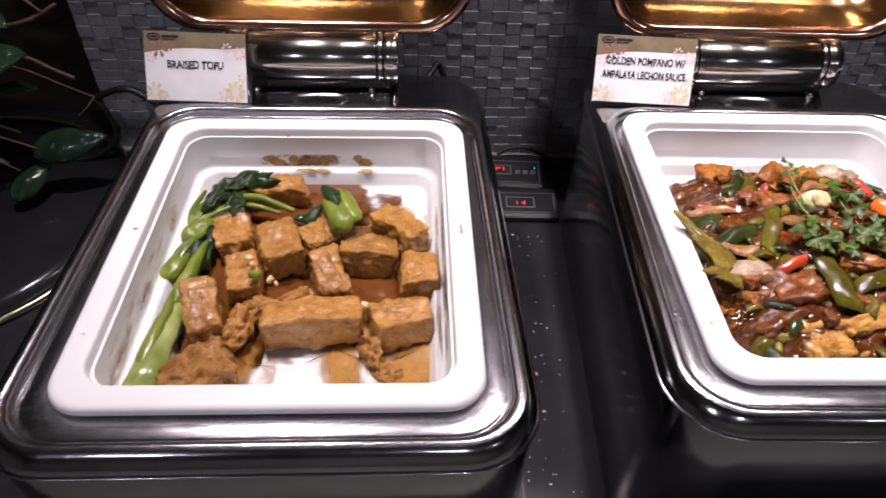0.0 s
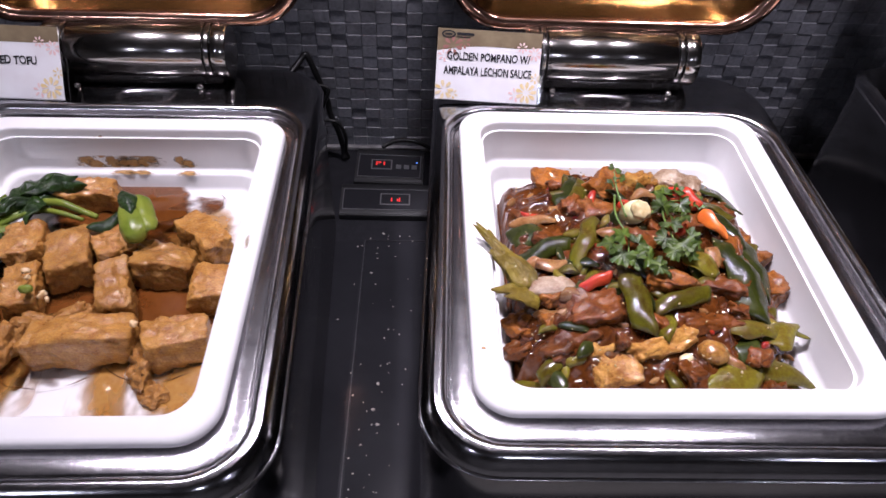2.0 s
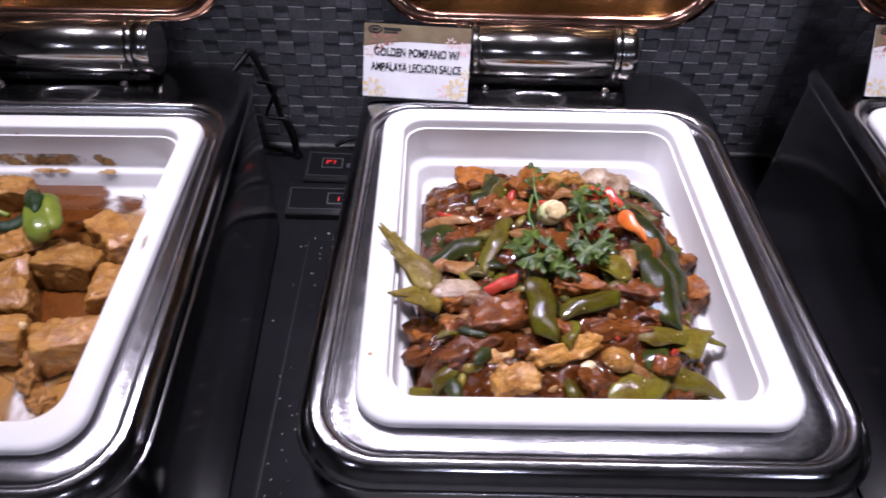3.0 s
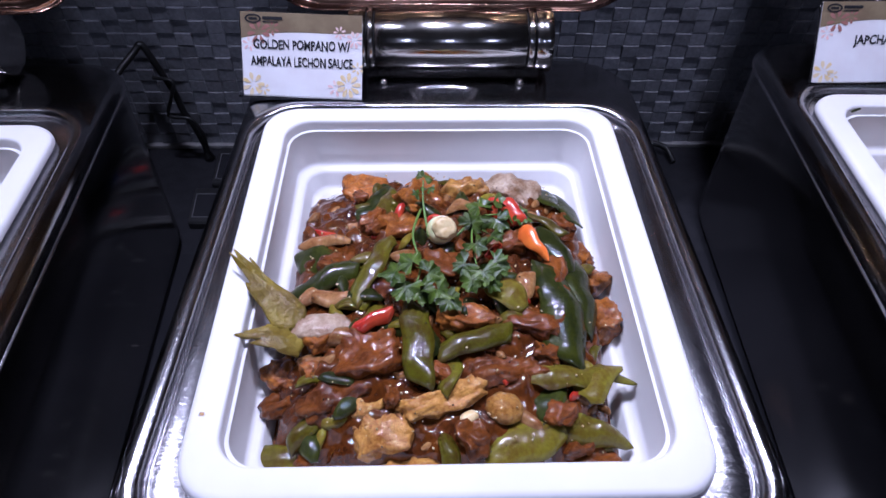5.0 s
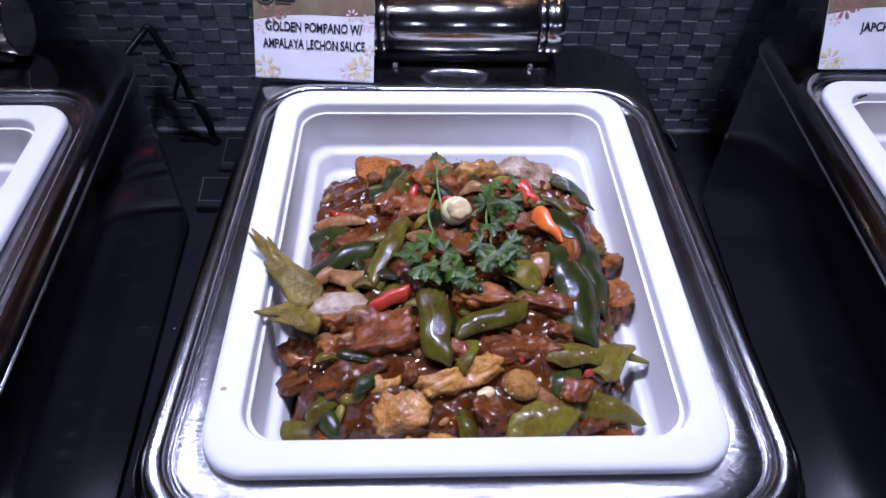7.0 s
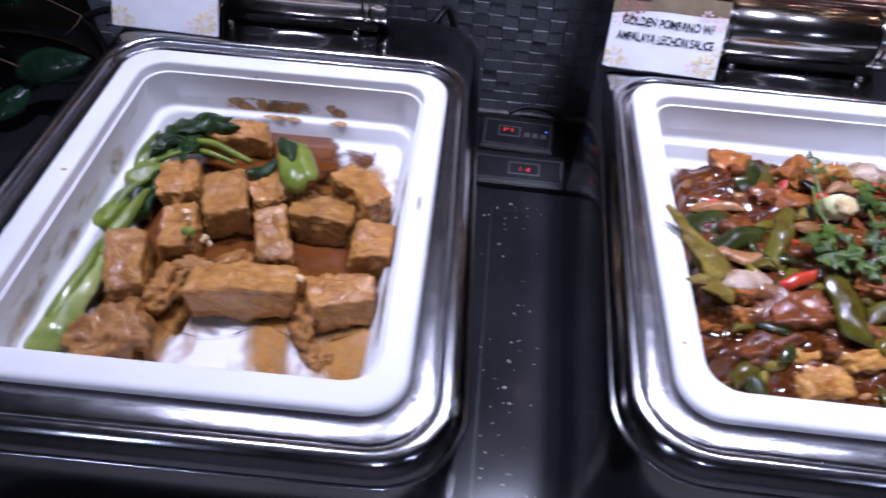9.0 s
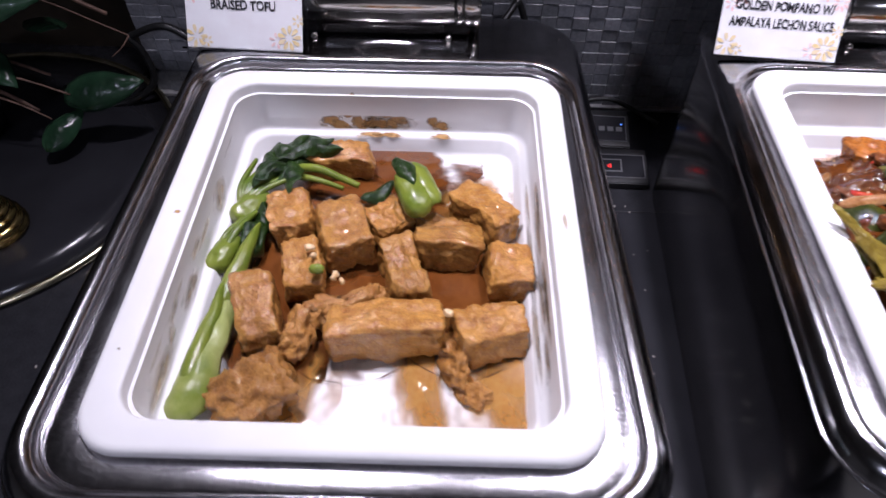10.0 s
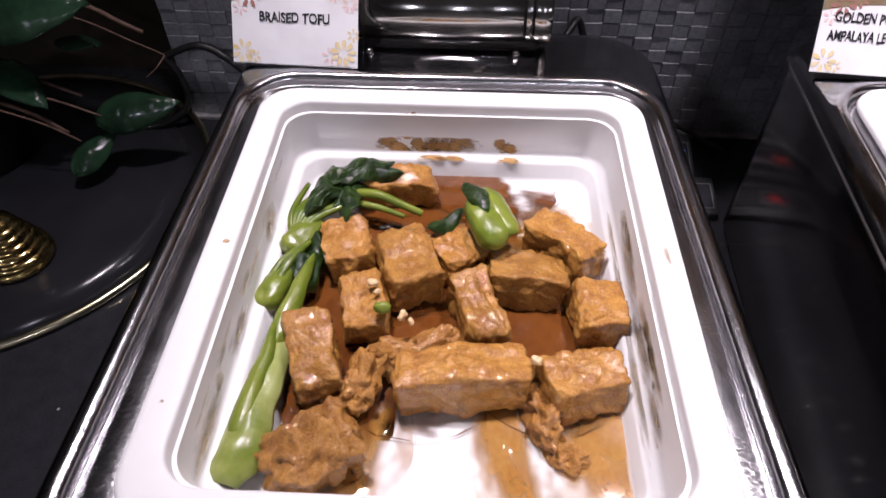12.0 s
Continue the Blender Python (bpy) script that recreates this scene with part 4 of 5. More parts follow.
chunk(0.500, 0.356, 1.108, 0.040, 0.024, 0.020, -12, 125, FISH_DARK)
chunk(0.404, 0.500, 1.130, 0.036, 0.026, 0.018, 30, 126, FISH_DARK)
chunk(0.545, 0.438, 1.136, 0.044, 0.026, 0.018, -20, 127, FISH_DARK)

# the pale mushroom and small white bits
def mushroom(m):
    b = thing("mushroom", m, "small pale brown button mushroom half in sauce", "mushroom")
    part("cap", lathe([(0.002, 0.016), (0.008, 0.0145), (0.0125, 0.010), (0.0135, 0.005), (0.011, 0.001), (0.006, 0.0)], 18), FISH_PALE, b)
    part("stalk", lathe([(0.005, 0.001), (0.0055, -0.006), (0.006, -0.012)], 12), RADISH, b)


mushroom(pose(0.519, 0.373, 1.120, -24, 10, 0))
single("garlic_clove", lump(0.014, 0.010, 0.009, 0.1, 0.0008, 120, 131, 6), GARLIC, pose(0.496, 0.369, 1.121, 0, 0, 20), "peeled white garlic clove in the sauce", "garlic")


def spring_onion(m):
    b = thing("spring_onion", m, "cut white spring onion end on top of the stew", "spring onion")
    part("bulb", lathe([(0.0075, 0.0), (0.0105, 0.002), (0.0115, 0.010), (0.0105, 0.020), (0.0085, 0.028), (0.006, 0.030)], 20), RADISH, b)
    part("root_end", lump(0.019, 0.018, 0.010, 0.15, 0.0012, 150, 133, 9), GARLIC, b).matrix_basis = pose(0.001, 0.0, -0.0055)


spring_onion(pose(0.481, 0.512, 1.1585, -142, 0, 14))

# peppers and gourd
slice_("pepper", PEPPER, 0.462, 0.418, 1.143, 0.064, 0.022, -88, -6, 4, 0.30, 0.5, "cut", seed=1)
slice_("pepper", PEPPER, 0.428, 0.484, 1.144, 0.066, 0.016, -115, -5, 10, 0.25, 0.7, "cut", seed=2)
slice_("pepper", PEPPER_DARK, 0.566, 0.446, 1.137, 0.080, 0.034, -88, -7, -14, 0.3, 0.8, "cut", seed=3)
slice_("pepper", PEPPER_DARK, 0.584, 0.470, 1.130, 0.066, 0.026, -96, 2, -24, 0.3, 0.7, "cut", seed=4)
slice_("pepper", PEPPER_DARK, 0.590, 0.570, 1.120, 0.062, 0.024, -72, 12, -30, 0.2, 0.5, "leaf", seed=5)
slice_("pepper", PEPPER_DARK, 0.574, 0.580, 1.124, 0.050, 0.022, -80, 20, -10, 0.3, 0.4, "leaf", seed=6)
slice_("pepper", PEPPER_DARK, 0.570, 0.508, 1.138, 0.050, 0.020, -67, -8, -8, 0.3, 0.35, "petal", seed=7)
slice_("pepper", PEPPER, 0.566, 0.536, 1.138, 0.036, 0.009, -33, -10, 0, 0.2, 0.3, "cut", seed=8)
slice_("pepper", PEPPER_DARK, 0.380, 0.508, 1.126, 0.044, 0.030, -40, 12, 20, 0.4, 0.4, "petal", seed=9)
slice_("pepper", PEPPER_DARK, 0.388, 0.480, 1.130, 0.064, 0.020, 20, 18, 6, 0.5, 0.8, "cut", seed=10)
slice_("pepper", PEPPER, 0.502, 0.418, 1.142, 0.056, 0.016, 21, 0, 14, 0.35, 0.6, "cut", seed=11)
slice_("gourd", GOURD, 0.578, 0.400, 1.122, 0.084, 0.026, 4, -14, -10, 0.35, 0.7, "point", seed=12)
slice_("gourd", GOURD, 0.590, 0.398, 1.124, 0.044, 0.028, 40, -8, -10, 0.3, 0.6, "point", seed=13)
slice_("gourd", GOURD, 0.578, 0.364, 1.112, 0.062, 0.030, -16, -14, 12, 0.4, 0.8, "point", seed=14)
slice_("gourd", GOURD, 0.534, 0.354, 1.118, 0.062, 0.028, 18, -4, 10, 0.4, 0.45, "petal", seed=15)
slice_("gourd", GOURD, 0.384, 0.354, 1.100, 0.070, 0.018, -7, 8, 10, 0.25, 0.5, "cut", seed=16)
slice_("gourd", GOURD, 0.392, 0.347, 1.094, 0.050, 0.014, -18, 4, 14, 0.25, 0.5, "cut", seed=17)
slice_("gourd", GOURD, 0.527, 0.458, 1.146, 0.036, 0.026, -45, -7, 0, 0.4, 0.35, "petal", seed=18)
slice_("pepper", PEPPER_DARK, 0.425, 0.566, 1.132, 0.044, 0.018, 50, 0, 10, 0.4, 0.6, "cut", seed=19)
slice_("pepper", PEPPER, 0.436, 0.560, 1.137, 0.036, 0.016, 68, 0, 10, 0.4, 0.6, "cut", seed=20)
slice_("pepper", PEPPER_DARK, 0.470, 0.352, 1.104, 0.050, 0.018, -10, 0, 10, 0.3, 0.6, "cut", seed=21)
slice_("pepper", PEPPER_DARK, 0.552, 0.382, 1.124, 0.034, 0.020, 60, 0, -10, 0.3, 0.35, "petal", seed=22)
# onion, chili, orange slices
slice_("onion", ONION, 0.395, 0.466, 1.136, 0.040, 0.022, -5, 14, 0, 0.4, 0.5, "petal", 0.0020, 31)
slice_("onion", ONION, 0.382, 0.470, 1.134, 0.026, 0.020, 50, 10, 0, 0.4, 0.5, "petal", 0.0020, 32)
slice_("onion", ONION, 0.410, 0.427, 1.138, 0.030, 0.022, 15, 14, 10, 0.4, 0.5, "petal", 0.0020, 33)
slice_("onion", ONION, 0.391, 0.412, 1.128, 0.030, 0.024, 0, 14, 0, 0.4, 0.5, "petal", 0.0020, 34)
slice_("onion", ONION, 0.452, 0.495, 1.148, 0.024, 0.019, -12, 4, 0, 0.4, 0.5, "petal", 0.0020, 35)
slice_("onion", ONION, 0.500, 0.552, 1.144, 0.032, 0.018, 10, 0, 0, 0.4, 0.5, "petal", 0.0020, 36)
slice_("onion", ONION, 0.542, 0.468, 1.146, 0.030, 0.022, 60, 0, 0, 0.4, 0.5, "petal", 0.0020, 37)
slice_("onion", ONION, 0.512, 0.434, 1.146, 0.020, 0.012, 20, 0, 0, 0.4, 0.5, "petal", 0.003, 38)
slice_("onion", ONION, 0.415, 0.538, 1.136, 0.024, 0.018, -20, 0, 0, 0.4, 0.5, "petal", 0.003, 39)
slice_("onion", ONION, 0.394, 0.578, 1.112, 0.038, 0.022, -50, 4, 0, 0.4, 0.6, "petal", 0.003, 40)
slice_("chili", CHILI, 0.534, 0.540, 1.152, 0.036, 0.024, -48, -5, 0, 0.5, 0.9, "petal", 0.0035, 41)
slice_("carrot", CARROT, 0.553, 0.505, 1.149, 0.036, 0.017, -54, -8, 0, 0.5, 0.9, "point", 0.0045, 42)
slice_("chili", CHILI, 0.389, 0.540, 1.126, 0.036, 0.011, -20, 14, 0, 0.3, 0.8, "strip", 0.003, 43)
slice_("chili", CHILI, 0.430, 0.438, 1.144, 0.032, 0.012, 17, 8, 0, 0.4, 0.9, "strip", 0.003, 44)
slice_("chili", CHILI, 0.446, 0.548, 1.142, 0.016, 0.010, 40, 0, 0, 0.4, 0.8, "petal", 0.003, 45)
slice_("chili", CHILI, 0.520, 0.496, 1.148, 0.018, 0.010, 30, 0, 0, 0.4, 0.8, "petal", 0.003, 46)
slice_("onion", ONION, 0.386, 0.523, 1.134, 0.046, 0.018, -12, 14, 0, 0.3, 0.6, "strip", 0.003, 47)
slice_("chili", CHILI, 0.402, 0.556, 1.122, 0.020, 0.010, 10, 8, 0, 0.4, 0.8, "petal", 0.003, 48)
slice_("chili", CHILI, 0.478, 0.536, 1.143, 0.020, 0.010, 10, 0, 0, 0.4, 0.8, "petal", 0.003, 49)


# the fish tail hanging over the pan's side
def fin(x0, y0, z0, x1, y1, z1, width, seed, parent):
    """One lobe of the tail from its root to its tip."""
    L = math.hypot(x1 - x0, y1 - y0)
    o = part("fin", sheet(L, width, 0.0022, 0.06, 0.2, "point", 0.0030, seed, 22, 12, 0.5), TAIL, parent)
    for v in o.data.vertices:  # rays and a frayed end
        u, w = v.co.x / L + 0.5, v.co.y / width
        v.co.z += 0.0007 * math.sin(w * 60 + seed)
        v.co.x += 0.014 * max(0.0, u - 0.35) * math.sin(w * 34 + seed)
    o.matrix_basis = pose((x0 + x1) / 2, (y0 + y1) / 2, (z0 + z1) / 2, 12, -math.degrees(math.atan2(z1 - z0, L)), math.degrees(math.atan2(y1 - y0, x1 - x0)))


TAIL_AT, TIPS = (0.378, 0.434), ((-0.058, 0.057), (-0.043, -0.014))
tail = thing("fish_tail", pose(TAIL_AT[0], TAIL_AT[1], 1.134), "olive-yellow fish tail sticking out of the stew", "fish tail")
part("root", lump(0.050, 0.022, 0.018, 0.1, 0.0025, 80, 141, 8), FISH_SKIN, tail, "silvery skinned tail root").matrix_basis = pose(0.014, 0.002, -0.010, 0, 6, 10)
fin(0.000, 0.000, 0.004, 0.86 * TIPS[0][0], 0.86 * TIPS[0][1], 0.030, 0.030, 142, tail)
fin(-0.004, 0.002, 0.000, 0.55 * TIPS[0][0] - 0.004, 0.5 * TIPS[0][1], 0.014, 0.024, 143, tail)
fin(0.004, -0.002, 0.001, 0.85 * TIPS[1][0], 0.85 * TIPS[1][1], 0.014, 0.042, 144, tail)


# cilantro sprigs on top
def leaflet(r, seed):
    """A flat lobed leaf with toothed ends."""
    bm = bmesh.new()
    c = bm.verts.new((0, 0, 0.001))
    out = []
    n = 56
    for i in range(n):
        a = -2.5 + 5.0 * i / (n - 1)
        k = 1.15 * r * (0.80 + 0.22 * abs(math.cos(1.55 * a)) + 0.11 * math.sin(9 * a + seed) + 0.07 * math.sin(23 * a))
        out.append(bm.verts.new((k * math.cos(a), k * math.sin(a), 0.25 * r * math.sin(3.2 * a + seed) + 0.16 * r * math.cos(7 * a))))
    for a, b in zip(out, out[1:]):
        bm.faces.new((c, a, b))
    return bm


def sprig(m, stem_pts, leaves):
    s = thing("cilantro_sprig", m, "fresh green cilantro sprig garnish on the stew", "cilantro", "cilantro garnish")
    part("stem", tube(stem_pts, 0.0011, 6, 0.6), CILANTRO_STEM, s)
    for k, (x, y, z, r, yaw, tip, roll) in enumerate(leaves):
        o = part("leaf", leaflet(r * 0.88, k * 1.7 + x * 50), CILANTRO, s)
        o.matrix_basis = pose(x, y, z, roll, tip, yaw)


sprig(pose(0.503, 0.486, 1.150), [(0.006, 0.046, 0.002), (0.0, 0.02, 0.006), (0.002, -0.008, 0.006), (0.004, -0.022, 0.004)],
      [(0.006, -0.020, 0.010, 0.012, -90, 10, 12), (-0.006, -0.010, 0.008, 0.010, -150, 16, -10), (0.016, -0.010, 0.008, 0.011, -30, 14, 20), (0.002, 0.006, 0.012, 0.010, -60, -10, 10), (0.012, -0.026, 0.008, 0.009, -60, 26, 0), (-0.002, -0.026, 0.008, 0.009, -110, 24, 0), (0.000, 0.030, 0.010, 0.010, 60, 0, 20), (0.014, 0.016, 0.010, 0.010, 10, 10, -14)])
sprig(pose(0.458, 0.466, 1.150), [(0.006, 0.072, 0.004), (0.0, 0.04, 0.008), (0.006, 0.01, 0.006), (0.0, -0.014, 0.004)],
      [(-0.012, 0.0, 0.010, 0.012, 170, 12, 10), (-0.004, -0.012, 0.009, 0.012, -120, 16, 0), (0.006, -0.014, 0.008, 0.011, -70, 18, 10), (0.000, 0.008, 0.012, 0.011, 120, -6, 14), (0.018, -0.014, 0.007, 0.012, -40, 14, -10), (0.026, -0.022, 0.006, 0.010, -30, 16, 0), (0.012, 0.0, 0.010, 0.010, 20, 8, 16)])
sprig(pose(0.516, 0.534, 1.146), [(-0.024, -0.02, 0.002), (-0.008, -0.004, 0.006), (0.012, 0.0, 0.006)],
      [(0.018, 0.002, 0.008, 0.012, 0, 12, 10), (0.006, 0.010, 0.009, 0.011, 60, 12, -10), (0.008, -0.008, 0.008, 0.011, -60, 12, 16), (-0.006, 0.004, 0.010, 0.011, 130, 8, 10), (-0.010, -0.010, 0.008, 0.010, -120, 10, 0), (0.028, -0.002, 0.006, 0.009, -10, 20, 0)])
sprig(pose(0.466, 0.540, 1.152), [(0.004, -0.03, 0.0), (0.0, 0.0, 0.006), (0.0, 0.022, 0.012)], [(0.0, 0.024, 0.013, 0.007, 90, 0, 20), (0.004, 0.012, 0.010, 0.006, 40, 0, -14), (-0.004, 0.008, 0.009, 0.006, 140, 0, 14)])

# smaller scraps between the large pieces
rng = random.Random(7)
KINDS = [("onion", ONION, 0.014, 0.010, "petal", 0.0014), ("onion", ONION, 0.018, 0.012, "petal", 0.0016), ("pepper", PEPPER, 0.026, 0.011, "cut", 0.003), ("pepper", PEPPER_DARK, 0.026, 0.013, "petal", 0.003), ("gourd", GOURD, 0.022, 0.010, "petal", 0.003)]
for k in range(150):
    x, y = rng.uniform(0.372, 0.592), rng.uniform(0.345, 0.590)
    z = mound(x, y) + rng.uniform(0.004, 0.010)
    if k % 9 == 5:
        slice_("chili", CHILI, x, y, z, 0.011, 0.006, rng.uniform(0, 360), 0, 0, 0.6, 0.8, "petal", 0.002, 300 + k)
    elif k % 5 == 0:
        s = rng.uniform(0.012, 0.026)
        chunk(x, y, z + 0.003, s, s * 0.75, s * 0.55, rng.uniform(0, 180), 200 + k, rng.choice((FISH, FISH_DARK, FISH_DARK)), 0, rng.uniform(-20, 20), rng.uniform(0.2, 0.6), 0.0032, 130)
    else:
        kind, mt, L, W, shp, th = rng.choice(KINDS)
        f = rng.uniform(0.7, 1.3)
        slice_(kind, mt, x, y, z, L * f, W * f, rng.uniform(0, 360), rng.uniform(-18, 18), rng.uniform(-25, 25), 0.6, 0.8, shp, th, 300 + k)

# minced garlic, pepper and glistening drops, too many to count
def scatter(name, count, mt, size, label, seed, lift):
    r = random.Random(seed)
    bm = bmesh.new()
    for _ in range(count):
        x, y = r.uniform(0.372, 0.592), r.uniform(0.342, 0.600)
        s = size * r.uniform(0.5, 1.4)
        m = Matrix.Translation((x, y, mound(x, y) + r.uniform(*lift))) @ Euler((r.random() * 3, r.random() * 3, r.random() * 3)).to_matrix().to_4x4() @ Matrix.Diagonal((s, s * 0.7, s * 0.55, 1))
        bmesh.ops.create_icosphere(bm, subdivisions=1, radius=1, matrix=m)
    tagged(part(name, bm, mt), label, "garnish", kind="stuff")


scatter("minced_garlic", 240, GARLIC, 0.0011, "minced garlic bits scattered through the sauce", 11, (0.010, 0.017))
scatter("black_pepper", 300, PEPPERCORN, 0.0007, "coarse black pepper specks on the stew", 12, (0.010, 0.018))

# ---- noodles and carrots ----
tagged(part("noodle_bed", lump(0.23, 0.28, 0.034, 0.55, 0.004, 60, 151, 14), NOODLE), "heap of glossy brown glass noodles", "noodles", kind="stuff").matrix_world = pose(1.004, 0.511, FLOOR_Z, 0, 0, -0.8)
rng = random.Random(21)
for k in range(46):
    x, y = rng.uniform(0.900, 1.09), rng.uniform(0.40, 0.635)
    z = FLOOR_Z + 0.031 + rng.uniform(0, 0.010) - 0.018 * max(0, (abs(y - 0.51) - 0.08) / 0.05)
    roll = k % 4
    if roll < 2:
        single("carrot_stick", sheet(rng.uniform(0.04, 0.075), rng.uniform(0.007, 0.011), 0.006, 0.2, 0.3, "strip", 0.001, k), CARROT, pose(x, y, z, rng.uniform(-20, 20), rng.uniform(-8, 8), rng.uniform(-40, 40)), "stick of bright orange cooked carrot", "carrot", "carrot sticks on the noodles")
    elif roll == 2:
        single("cabbage_strip", sheet(rng.uniform(0.03, 0.05), 0.014, 0.002, 0.5, 0.6, "petal", 0.003, k), GOURD, pose(x, y, z, 0, 0, rng.uniform(0, 360)), "pale green strip of cooked cabbage", "cabbage", "cabbage strips on the noodles")
    else:
        pts = [(x + 0.02 * math.cos(a * 1.1 + k), y + 0.02 * math.sin(a * 1.3 + k), z + 0.002 * math.sin(a * 2)) for a in range(6)]
        single("noodle", tube(pts, 0.0016, 6), NOODLE, Matrix.Identity(4), "strand of glossy glass noodle", "noodle", "noodle strands")
single("herb_scrap", sheet(0.014, 0.003, 0.0012, 0.2, 0.2, "strip", 0.0005, 3), PEPPER_DARK, pose(0.879, 0.674, RIM + 0.0012, 0, 0, 30), "tiny herb scrap on the pan rim", "herb scrap")

# ---- heating controls between the dishes ----


def digits(parent, x, y, words, m, size=0.009):
    text_mesh(words, size, 0.014, RED_LED, parent, m @ pose(x, y, 0.0006), "digits")


def control_box(m, w, d, h, words, label):
    """Low black box with a sloping face: window with lit digits, keys and a grey edge. Origin at its front left foot."""
    b = thing("control_box", m, label, "control box", "heating controls")
    prof = [(0, 0), (d, 0), (d, h), (d * 0.82, h), (0.004, h * 0.62), (0, h * 0.5)]
    bm = loft([[(x, y, z) for y, z in prof] for x in (0, w)], True, True)
    bmesh.ops.bevel(bm, geom=bm.edges[:], offset=0.0012, segments=2, affect="EDGES")
    part("case", bm, BLACK_PLASTIC, b, smooth=False)
    run = d * 0.82 - 0.004
    slope = math.degrees(math.atan2(h * 0.38, run))
    face = pose(0, 0.004, h * 0.62, slope, 0, 0)
    L = math.hypot(run, h * 0.38)
    def flat(name, x0, x1, y0, y1, z, mt, lab=""):
        o = part(name, box(x0, x1, y0, y1, 0, z, 0.0003, 1), mt, b, lab, smooth=False)
        o.matrix_basis = face
        return o
    flat("face_plate", 0.004, w - 0.004, 0.003, L - 0.002, 0.0006, BLACK_GLASS)
    for x0, x1, y0, y1 in ((0.004, w - 0.004, 0.003, 0.0042), (0.004, w - 0.004, L - 0.0032, L - 0.002), (0.004, 0.0052, 0.0042, L - 0.0032), (w - 0.0052, w - 0.004, 0.0042, L - 0.0032)):
        flat("edge_strip", x0, x1, y0, y1, 0.0010, GREY_TRIM)
    return b, face, L, flat


b, face, L, flat = control_box(pose(0.176, 0.840, TOP + 0.0004, 0, 0, -2), 0.104, 0.064, 0.026, "P1", "black heating control box with a red digit display and keys")
flat("display_window", 0.024, 0.056, 0.018, L - 0.012, 0.0011, GREY_TRIM)
flat("display_glass", 0.026, 0.054, 0.020, L - 0.014, 0.0016, BLACK_GLASS)
digits(b, 0.039, 0.026, "P1", face @ pose(0, 0, 0.0014), 0.009)
for x in (0.062, 0.074, 0.086):
    flat("key", x, x + 0.008, 0.020, 0.028, 0.0014, GREY_TRIM)
flat("indicator", 0.092, 0.095, 0.032, 0.034, 0.0016, BLUE_LED, "blue indicator light")
b, face, L, flat = control_box(pose(0.160, 0.768, TOP + 0.0004, 0, 0, -0.5), 0.136, 0.056, 0.022, "1d", "black heating control box with a lit red digit display")
flat("display_window", 0.058, 0.102, 0.012, L - 0.010, 0.0011, GREY_TRIM)
flat("display_glass", 0.060, 0.100, 0.014, L - 0.012, 0.0016, BLACK_GLASS)
digits(b, 0.080, 0.018, "1 d", face @ pose(0, 0, 0.0014), 0.009)

for x0, x1, nm in ((-0.30, 0.199, 0), (0.201, 0.86, 1), (0.862, 1.40, 2)):
    tagged(part("heating_plate", box(x0 + 0.0015, x1 - 0.0015, 0.22, 0.724, TOP - 0.001, TOP + 0.0018 - 0.0016, 0.0004, 1), BLACK_GLASS, smooth=False), "flush black glass heating plate set in the counter", "heating plate", "heating plates in the counter", "structure")

structure("trim", box(0.1994, 0.2006, 0.22, 0.7250, TOP + 0.0001, TOP + 0.0010), SEAM, "thin dark seam between the heating plates", "trim")
structure("trim", box(0.1994, 0.3000, 0.7252, 0.7262, TOP + 0.0001, TOP + 0.0010), SEAM, "thin dark seam behind the heating plates", "trim")

# ---- cables ----


def cable(points, r, label):
    single("power_cable", tube(points, r), RUBBER, Matrix.Identity(4), label, "cable", "power cables")


cable([(0.08, 0.80, 1.000), (0.080, 0.86, 1.05), (0.105, 0.905, 1.076), (0.112, 0.912, 1.082), (0.118, 0.912, 1.072), (0.131, 0.910, 1.032), (0.137, 0.910, 1.008), (0.140, 0.910, 0.983), (0.148, 0.910, 0.958), (0.154, 0.910, 0.926), (0.156, 0.905, 0.9055)], 0.0045, "black power cable hanging behind the chafing dish")
cable([(0.117, 0.905, 1.039), (0.141, 0.902, 1.035), (0.136, 0.900, 1.016), (0.122, 0.902, 0.986), (0.129, 0.900, 0.981), (0.151, 0.900, 0.977), (0.161, 0.900, 0.951), (0.159, 0.905, 0.922), (0.162, 0.910, 0.9035)], 0.0026, "thin black cable tied in a loop")
cable([(0.215, 0.918, 0.918), (0.235, 0.926, 0.925), (0.265, 0.926, 0.926), (0.30, 0.92, 0.912), (0.33, 0.90, 0.905)], 0.0035, "black cable lying behind the control boxes")
cable([(0.755, 0.88, 0.904), (0.775, 0.915, 0.908), (0.800, 0.922, 0.916), (0.818, 0.915, 0.912), (0.825, 0.895, 0.904)], 0.004, "small black cable loop at the wall")
cable([(-0.20, 0.80, 0.985), (-0.27, 0.87, 0.995), (-0.325, 0.915, 1.010), (-0.365, 0.922, 1.026), (-0.415, 0.922, 1.008)], 0.005, "black power cable arching along the wall")
cable([(-0.415, 0.920, 1.008), (-0.402, 0.920, 0.985), (-0.398, 0.918, 0.950), (-0.412, 0.912, 0.925), (-0.450, 0.905, 0.908), (-0.50, 0.90, 0.9055)], 0.005, "black power cable hanging down to the counter")

